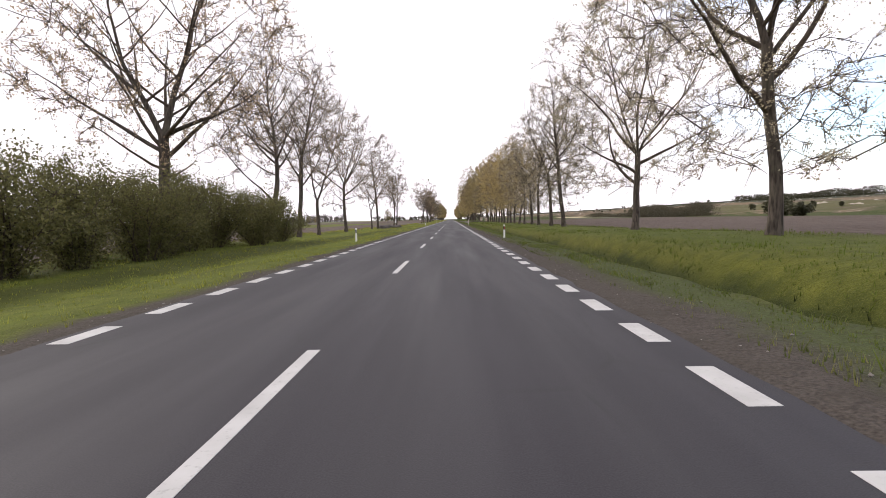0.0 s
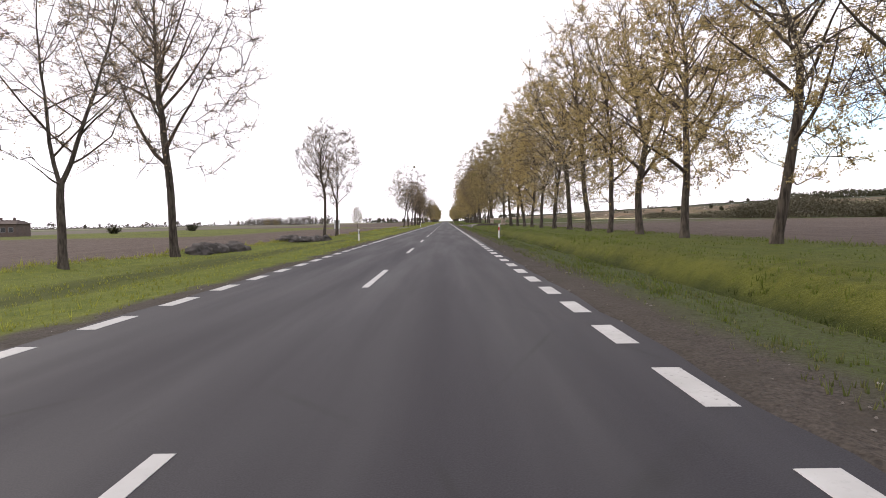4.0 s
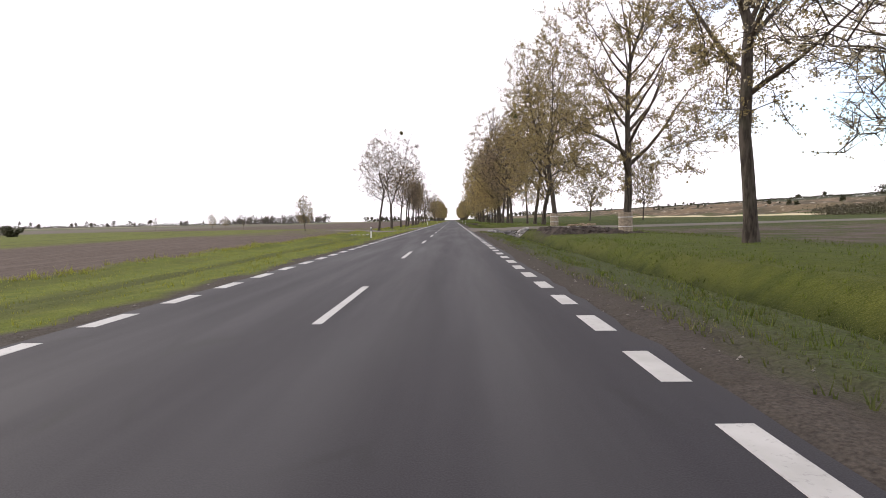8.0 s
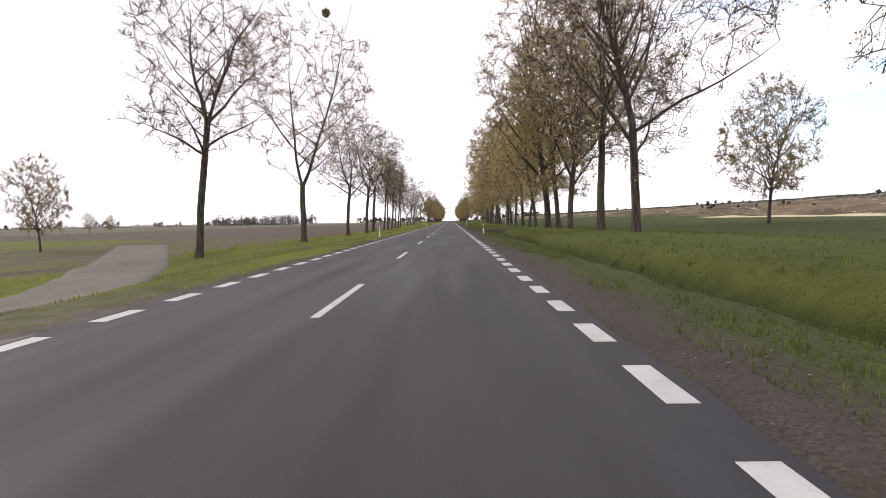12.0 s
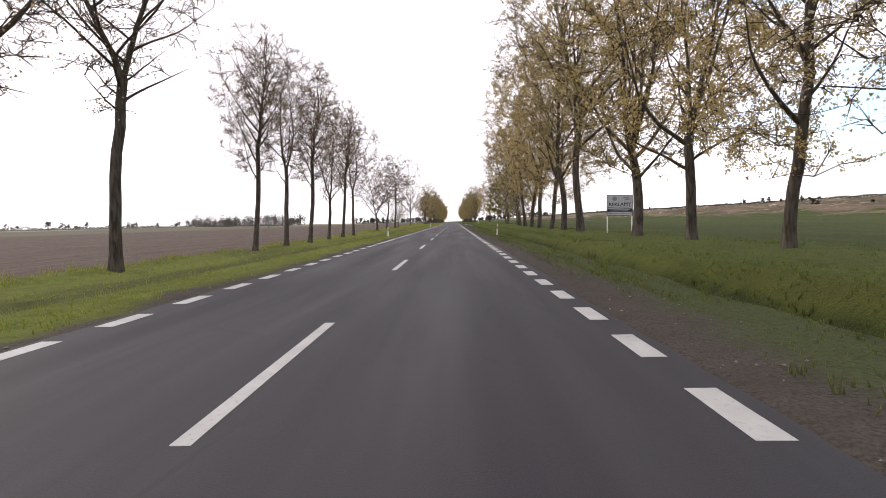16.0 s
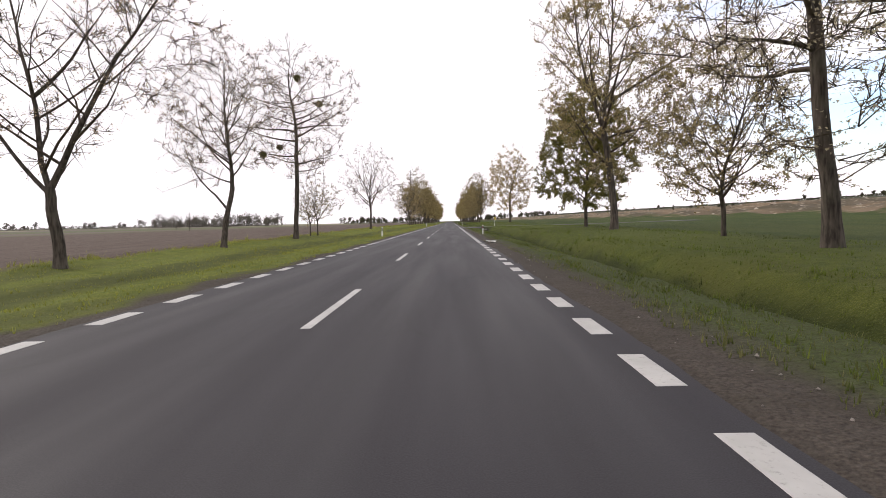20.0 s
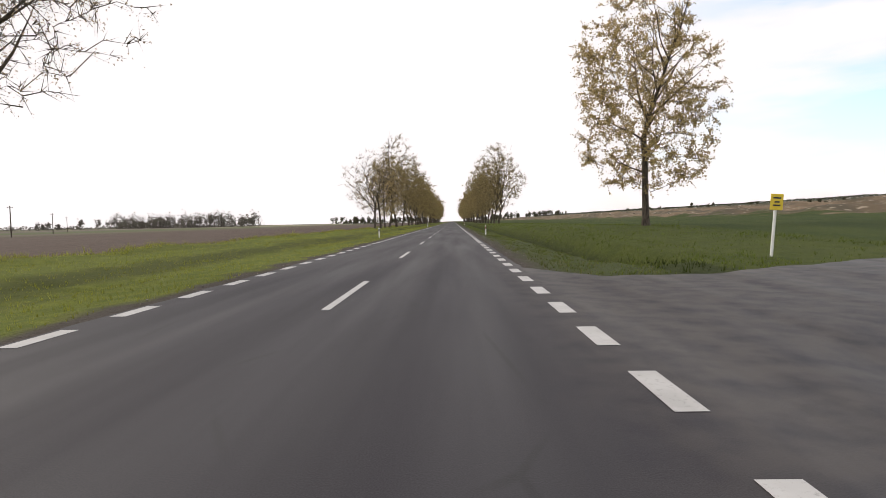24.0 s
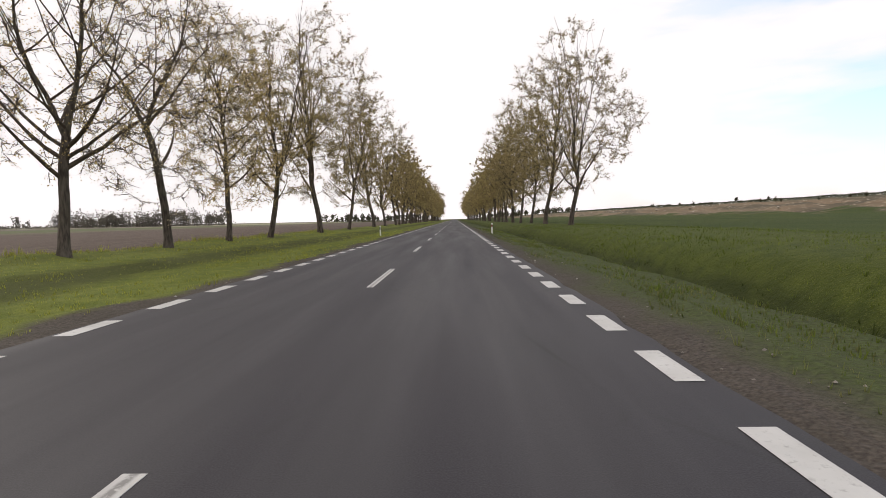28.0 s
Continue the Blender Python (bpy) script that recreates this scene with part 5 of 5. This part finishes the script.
def advert():
    x, y = 18.2, 450.6
    head = thing("advertising_board", pose(x, y, float(land(x, y)), 0, 0, -4), "pale advertising board with dark lettering on two white posts", "billboard")
    z0 = 1.72
    board = part("board", box(2.45, 0.06, 2.0, (0, 0, z0 + 1.0), 0.01), BOARD, head)
    for k in (-1.19, 1.19):
        part("post", box(0.11, 0.11, z0 + 1.1, (k, 0.075, (z0 + 1.1) / 2 - 0.1), 0.01), WHITE, head)
    bm = bmesh.new()
    for sx, sz, px, pz in ((2.53, 0.05, 0, z0 + 2.0), (2.53, 0.05, 0, z0), (0.05, 2.0, -1.24, z0 + 1), (0.05, 2.0, 1.24, z0 + 1)):
        box(sx, 0.09, sz, (px, 0, pz), 0, None, bm)
    part("frame", bm, DARK_PRINT, head)
    for k in (-1, 0, 1):
        word("REKLAMY", 0.50, DARK_PRINT, board, (0.013 * k, -0.036 - 0.0015 * (k + 1), z0 + 0.93), "lettering")
    bm = bmesh.new()
    bmesh.ops.create_cone(bm, cap_ends=True, segments=24, radius1=0.23, radius2=0.23, depth=0.012, matrix=Matrix.Translation((-0.5, -0.036, z0 + 1.66)) @ Matrix.Rotation(radians(90), 4, "X"))
    part("emblem", bm, GREY_PRINT, board, "round dark grey emblem")
    for w, h, px, pz, mat in ((0.62, 0.10, 0.6, 1.78, GREY_PRINT), (0.5, 0.13, 0.72, 1.60, GREY_PRINT), (2.3, 0.05, 0, 0.82, DARK_PRINT), (2.4, 0.34, 0, 0.50, DARK_PRINT), (2.2, 0.07, 0, 0.20, GREY_PRINT)):
        part("bar", box(w, 0.012, h, (px, -0.034, z0 + pz)), mat, board)
    for w, pz in ((1.9, 0.56), (1.6, 0.44)):
        part("bar", box(w, 0.012, 0.05, (0, -0.040, z0 + pz)), BOARD, board)


def info_board():
    x, y = -18.9, 203.4
    z = float(land(x, y))
    head = thing("striped_board", pose(x, y, z, 0, 0, 6), "white board with grey upright stripes beside the field", "board")
    lift = 0.2 - z
    part("panel", box(1.1, 0.06, 1.6, (0, 0, lift + 0.75), 0.01), WHITE, head)
    for k in (-0.28, -0.05, 0.3):
        part("stripe", box(0.11, 0.012, 1.45, (k, -0.034, lift + 0.75)), GREY_PRINT, head)
    bm = bmesh.new()
    for sx, sz, px, pz in ((1.16, 0.05, 0, lift + 1.55), (1.16, 0.05, 0, lift - 0.05), (0.05, 1.6, -0.56, lift + 0.75), (0.05, 1.6, 0.56, lift + 0.75)):
        box(sx, 0.08, sz, (px, 0, pz), 0, None, bm)
    part("frame", bm, DARK_PRINT, head)
    for k in (-0.4, 0.4):
        part("post", box(0.07, 0.07, lift + 1.2, (k, 0.07, lift / 2 + 0.4), 0.01), STEEL, head)


def yellow_sign():
    x, y = 11.45, 622.3
    head = thing("gas_marker_sign", pose(x, y, float(land(x, y)) - 0.05, 0, 4, -5), "small yellow marker plate on a leaning pale post", "sign")
    part("post", box(0.07, 0.07, 1.55, (0, 0, 0.75), 0.01), WHITE, head)
    plate = part("plate", box(0.36, 0.03, 0.48, (0, -0.05, 1.70), 0.01), YELLOW, head)
    for w, pz in ((0.22, 1.82), (0.14, 1.70), (0.20, 1.60)):
        part("bar", box(w, 0.008, 0.045, (0, -0.068, pz)), DARK_PRINT, plate)


advert(), info_board(), yellow_sign()


def wrapped(x, y):
    """Boards tied round a trunk to guard it."""
    z = float(land(x, y))
    head = thing("trunk_guard", pose(x, y, z), "pale boards tied round a tree trunk with a strap", "tree guard", "tree guards")
    for k in range(11):
        a = k * 6.283 / 11
        part("board", turned_box(0.33, 0.03, 1.85 + 0.10 * math.sin(k * 5), a, 0.56, 0.86), WRAP, head)
    for h in (0.55, 1.35):
        bm = bmesh.new()
        n = 22
        for r, zz in ((0.62, h - 0.03), (0.62, h + 0.03)):
            for k in range(n):
                bm.verts.new((math.cos(k * 6.283 / n) * r, math.sin(k * 6.283 / n) * r, zz))
        bm.verts.ensure_lookup_table()
        for k in range(n):
            bm.faces.new([bm.verts[k], bm.verts[(k + 1) % n], bm.verts[n + (k + 1) % n], bm.verts[n + k]])
        part("strap", bm, WHITE, head, "white strap")


def turned_box(sx, sy, sz, a, r, z):
    bm = box(sx, sy, sz, (0, r, z), 0.006)
    bmesh.ops.rotate(bm, cent=(0, 0, 0), matrix=Matrix.Rotation(a, 3, "Z"), verts=bm.verts)
    return bm


for y in (247, 280):
    at = PLANTED[y, True].matrix_basis.translation
    wrapped(at.x, at.y)


def lump(name, sx, sy, sz, seed, mat, at, label, category, group="", turn=0.0, rough=0.35, parent=None, jagged=False):
    """An uneven heap or broken block."""
    bm = bmesh.new()
    bmesh.ops.create_icosphere(bm, subdivisions=2 if jagged else 4 if sx > 0.8 else 3, radius=0.5)
    for v in bm.verts:
        q = v.co * 3.1 + Vector((seed * 7.3, seed * 1.7, 0))
        v.co *= 1 + rough * noise.noise(q) + 0.5 * rough * noise.noise(q * 2.7) + 0.25 * rough * noise.noise(q * 6.1)
        v.co = Vector((v.co.x * sx, v.co.y * sy, v.co.z * sz * (1 if v.co.z > 0 else 0.4)))
    me = bpy.data.meshes.new(name)
    bm.to_mesh(me)
    bm.free()
    me.materials.append(mat)
    me.polygons.foreach_set("use_smooth", [not jagged] * len(me.polygons))
    ob = new(name, me)
    ob.matrix_world = pose(*at, 0, 0, turn)
    if parent:
        ob.parent = parent
    elif label:
        tagged(ob, label, category, group)
    return ob


def slab(x, y, sx, sy, sz, tilt, turn, seed, lift=0.05, level=False):
    """A broken concrete slab."""
    rng = np.random.default_rng(seed)
    bm = bmesh.new()
    n, rings = 13, []
    out = rng.uniform(0.72, 1.08, n)
    for share, z in ((1.0, -0.5), (1.03, 0.1), (0.93, 0.5), (0.5, 0.5)):
        rings.append([bm.verts.new((math.cos(i * 6.283 / n) * out[i] * share * sx / 2 + rng.normal(0, 0.012), math.sin(i * 6.283 / n) * out[i] * share * sy / 2 + rng.normal(0, 0.012), z * sz + rng.normal(0, 0.11) * sz * (z > 0))) for i in range(n)])
    for lo, hi in zip(rings, rings[1:]):
        for i in range(n):
            bm.faces.new((lo[i], lo[(i + 1) % n], hi[(i + 1) % n], hi[i]))
    bm.faces.new(rings[-1]), bm.faces.new(rings[0][::-1])
    me = bpy.data.meshes.new("slab")
    bm.to_mesh(me)
    bm.free()
    me.materials.append(CONCRETE if seed > 40 else PALE_RUBBLE if seed > 19 and seed % 3 else RUBBLE)
    ob = new("concrete_chunk", me)
    up = Vector((float(land(x - 0.4, y) - land(x + 0.4, y)), float(land(x, y - 0.4) - land(x, y + 0.4)), 0.8)).normalized()
    lie = Matrix() if level else Vector((0, 0, 1)).rotation_difference(up).to_matrix().to_4x4()
    ob.matrix_world = Matrix.Translation((x, y, float(land(x, y)) + lift)) @ lie @ pose(0, 0, 0, tilt, 0, turn)
    tagged(ob, "broken flat chunk of grey concrete lying in the ditch", "rubble", "broken concrete")


def works():
    """Dug-up ditch and broken culvert before the gravel side road, and the heaps on the other verge."""
    rng = np.random.default_rng(15)
    for k in range(22):
        x, y, w = rng.uniform(5.8, 10.4), rng.normal(261.8, 0.8), rng.uniform(0.12, 0.42)
        lump("rubble_stone", w * 1.3, w, w * 0.6, k + 80, RUBBLE, (x, y, float(land(x, y)) + 0.03), "broken lump of grey concrete lying in the ditch", "rubble", "ditch rubble", rng.uniform(0, 360), 0.9, None, True)
    # the broken edge of the side road: plates that lean on the bank
    for k in range(24):
        x, y = 6.3 + 0.66 * (k % 6) + rng.normal(0, 0.18), 259.9 + 0.8 * (k // 6) + rng.normal(0, 0.2)
        slab(x, y, rng.uniform(0.6, 1.15), rng.uniform(0.5, 0.9), rng.uniform(0.14, 0.26), rng.uniform(-6, 20), rng.uniform(-40, 40), k + (20 if k % 4 == 0 else 0), rng.uniform(0.03, 0.12))
    slab(9.3, 260.5, 1.3, 1.9, 0.16, 3, 10, 42, 0.05)
    slab(9.75, 262.5, 1.5, 1.2, 0.16, 4, 20, 46, 0.06)
    # ledges of broken plates down the bank under the road's edge
    for k in range(26):
        tier, w = k // 9, rng.choice((0.4, 0.6, 0.8, 1.25))
        x, y = 6.5 + 0.30 * (k % 9) + 0.10 * tier + rng.normal(0, 0.12), 263.3 - 0.55 * tier + rng.normal(0, 0.12)
        slab(x, y, w * rng.uniform(0.9, 1.3), w * rng.uniform(0.6, 0.9), rng.uniform(0.10, 0.24), rng.uniform(-14, 18), rng.uniform(-60, 60), (20 + k % 3 if k % 4 == 0 else k % 19), rng.uniform(-0.10, 0.03), True)
    for k in range(9):
        x, y = rng.uniform(7.8, 9.0), 262.6 + rng.normal(0, 0.35)
        slab(x, y, rng.uniform(0.5, 1.0), rng.uniform(0.4, 0.7), rng.uniform(0.12, 0.24), rng.uniform(-12, 16), rng.uniform(-60, 60), (20 + k % 3 if k % 3 == 0 else k), rng.uniform(-0.06, 0.05), True)
    # churned soil, one uneven sheet over the ditch
    gx, gy = np.meshgrid(np.arange(8.6, 19.5, 0.13), np.arange(243.8, 262.4, 0.13))
    rough = np.array([noise.fractal(Vector((a * 0.42, b * 0.42, 3.0)), 0.6, 2.1, 7) for a, b in zip(gx.ravel(), gy.ravel())]).reshape(gx.shape)
    fine = np.array([noise.noise(Vector((a * 2.3, b * 2.3, 1.0))) for a, b in zip(gx.ravel(), gy.ravel())]).reshape(gx.shape)
    edge = 0.8 * np.sin(gy * 0.9) + 0.4 * np.sin(gy * 2.3)
    fade = smooth((gx - 9.4 - 0.11 * (gy - 246) - 0.5 * edge) / 1.0) * smooth((19.3 - gx) / 2.0) * smooth((gy - 244.4 - 0.4 * np.sin(gx)) / 1.2) * smooth((262.2 - gy) / 1.5)
    gz = land(gx, gy) - 0.15 + fade * (0.16 + 0.30 * rough + 0.26 * np.abs(fine) + 0.10 * rng.normal(0, 0.35, gx.shape) + 0.25 * smooth((gx - 9.2) / 1.6) * smooth((12.5 - gx) / 2))
    k = np.arange(gx.size).reshape(gx.shape)
    f = np.stack([k[:-1, :-1], k[:-1, 1:], k[1:, 1:], k[1:, :-1]], -1).reshape(-1, 4)
    tagged(new("churned_soil", mesh_of("churned_soil", np.stack([gx, gy, gz], -1).reshape(-1, 3), f, SOIL)), "churned dark soil thrown up in the dug-up ditch", "soil")
    for k in range(26):
        y, s = rng.uniform(246.0, 260.5), rng.uniform(0.3, 0.7)
        x = 10.4 + 0.11 * (y - 246) + rng.uniform(0, 6.0)
        lump("clod", s * 1.3, s * 1.1, s * 0.7, k, SOIL, (x, y, float(land(x, y)) + 0.12), "clod of dark soil lying on the dug-up ditch", "clod", "soil clods", rng.uniform(0, 360), 0.6)
    for k in range(15):
        x, y = (-14.9 - 0.3 * k, 174.0 - 1.15 * k) if k < 9 else (-15.6 - 0.1 * (k - 9), 144.0 - 1.15 * (k - 9))
        x += rng.normal(0, 0.15)
        lump("earth_mound", 2.3, 1.9, rng.uniform(1.2, 1.6), k + 40, HEAP, (x, y, float(land(x, y))), "dark grey mound of earth beside the field", "earth mound", "earth mounds", rng.uniform(0, 360), 0.4)
        if k in (0, 2, 3, 6):
            lump("pale_stone", 0.9, 0.6, 0.3, k + 150, PALE_RUBBLE, (x, y - 0.2, float(land(x, y)) + 0.50), "pale flat stone lying on a dark heap", "rubble", "stones on the heaps", rng.uniform(0, 360), 0.5)
    for k in range(6):
        x, y = 18.6 + 0.55 * k + rng.normal(0, 0.15), 277.6 + rng.normal(0, 0.4)
        lump("sand_mound", rng.uniform(0.9, 1.8), rng.uniform(0.6, 1.1), rng.uniform(0.28, 0.5), k + 120, TAN, (x, y, float(land(x, y))), "low mound of tan earth on the edge of the gravel road", "earth mound", "tan mounds", rng.uniform(0, 360), 0.8)
    for k in range(5):
        x, y = -12 - k * 0.8, 287.5 + k * 0.9
        slab_at = (x, y, float(land(x, y)) + 0.1)
        lump("rubble_stone", 0.45, 0.3, 0.22, k + 60, CONCRETE, slab_at, "pale broken stone beside the farm track", "rubble", "track stones", k * 50, 0.5)


works()


def culvert():
    """The concrete mouth of a pipe under the farm road."""
    at = pose(9.0, 611.2, -1.12, 0, 0, 20)
    head = thing("culvert", at, "grey concrete culvert mouth under the farm road", "culvert")
    part("headwall", box(2.4, 0.24, 0.13, (0, 0, 0.66), 0.02), CONCRETE, head)
    for x in (-0.8, 0.8):
        part("side_wall", box(0.74, 0.22, 1.3, (x, 0.02, -0.055), 0.02), RUBBLE, head)
    bm = bmesh.new()
    ring = 20
    for r, y in ((0.44, -0.15), (0.44, 2.4), (0.36, 2.4), (0.36, -0.15)):
        for k in range(ring):
            bm.verts.new((math.cos(k * 6.283 / ring) * r, y, 0.12 + math.sin(k * 6.283 / ring) * r))
    bm.verts.ensure_lookup_table()
    for c in range(4):
        for k in range(ring):
            j = (k + 1) % ring
            bm.faces.new([bm.verts[c * ring + k], bm.verts[c * ring + j], bm.verts[(c + 1) % 4 * ring + j], bm.verts[(c + 1) % 4 * ring + k]])
    part("pipe", bm, RUBBLE, head)
    # dark plate added to close the pipe and stand for the dark inside
    part("pipe_bottom", box(0.9, 0.1, 0.9, (0, 2.4, 0.1)), SOIL, head)


culvert()


def puddle():
    m = Nodes("puddle_water", 0.04, 0.5)
    mat = m.done((0.03, 0.028, 0.025))
    bm = bmesh.new()
    ring = []
    for k in range(36):
        a = k * 6.283 / 36
        r = 1 + 0.22 * math.sin(3 * a + 1) + 0.16 * math.sin(5 * a) + 0.08 * math.sin(11 * a)
        ring.append(bm.verts.new((math.cos(a) * 0.34 * r, math.sin(a) * 1.45 * r, 0)))
    bm.faces.new(ring)
    ob = part("puddle", bm, mat)
    ob.matrix_world = pose(4.3, 534.1, float(land(4.5, 534.1)) + 0.035, 0, 0, 4)
    tagged(ob, "shallow rain puddle on the gravel shoulder", "puddle", "", "structure")


puddle()


def mistletoe(tree, across, up, size, seed):
    """A round tuft grown on the branch nearest to that place in the tree."""
    rng = np.random.default_rng(seed)
    m = tree.matrix_basis
    mesh = next(c for c in tree.children if c.name.startswith("branching")).data
    co = np.empty(3 * len(mesh.vertices), np.float32)
    mesh.vertices.foreach_get("co", co)
    co = co.reshape(-1, 3) @ np.array(m.to_3x3()).T
    k = np.argmin((co[:, 0] - across) ** 2 + (co[:, 2] - up) ** 2 + 0.1 * co[:, 1] ** 2)
    d = rng.normal(size=(700, 3))
    d *= (rng.uniform(0.2, 1, (700, 1)) ** 0.5) / np.linalg.norm(d, axis=1)[:, None] * size / 2
    ob = new("mistletoe", mesh_of("mistletoe", *cards(rng, d, 0.17), LEAF_BUSH))
    ob.matrix_world = Matrix.Translation(m.translation + Vector(co[k]))
    tagged(ob, "dark round mistletoe ball growing in a bare tree", "mistletoe", "mistletoe balls")


for k, (y, right, x, z, s) in enumerate(((564, False, 3.2, 15.5, 0.8), (564, False, -3.3, 10.0, 0.8), (564, False, -1.7, 10.9, 0.6), (564, False, 0.6, 18.5, 0.8), (363, False, 3.0, 28.0, 1.1), (280, True, -6.0, 16.0, 1.0))):
    mistletoe(PLANTED[y, right], x, z, s, k)
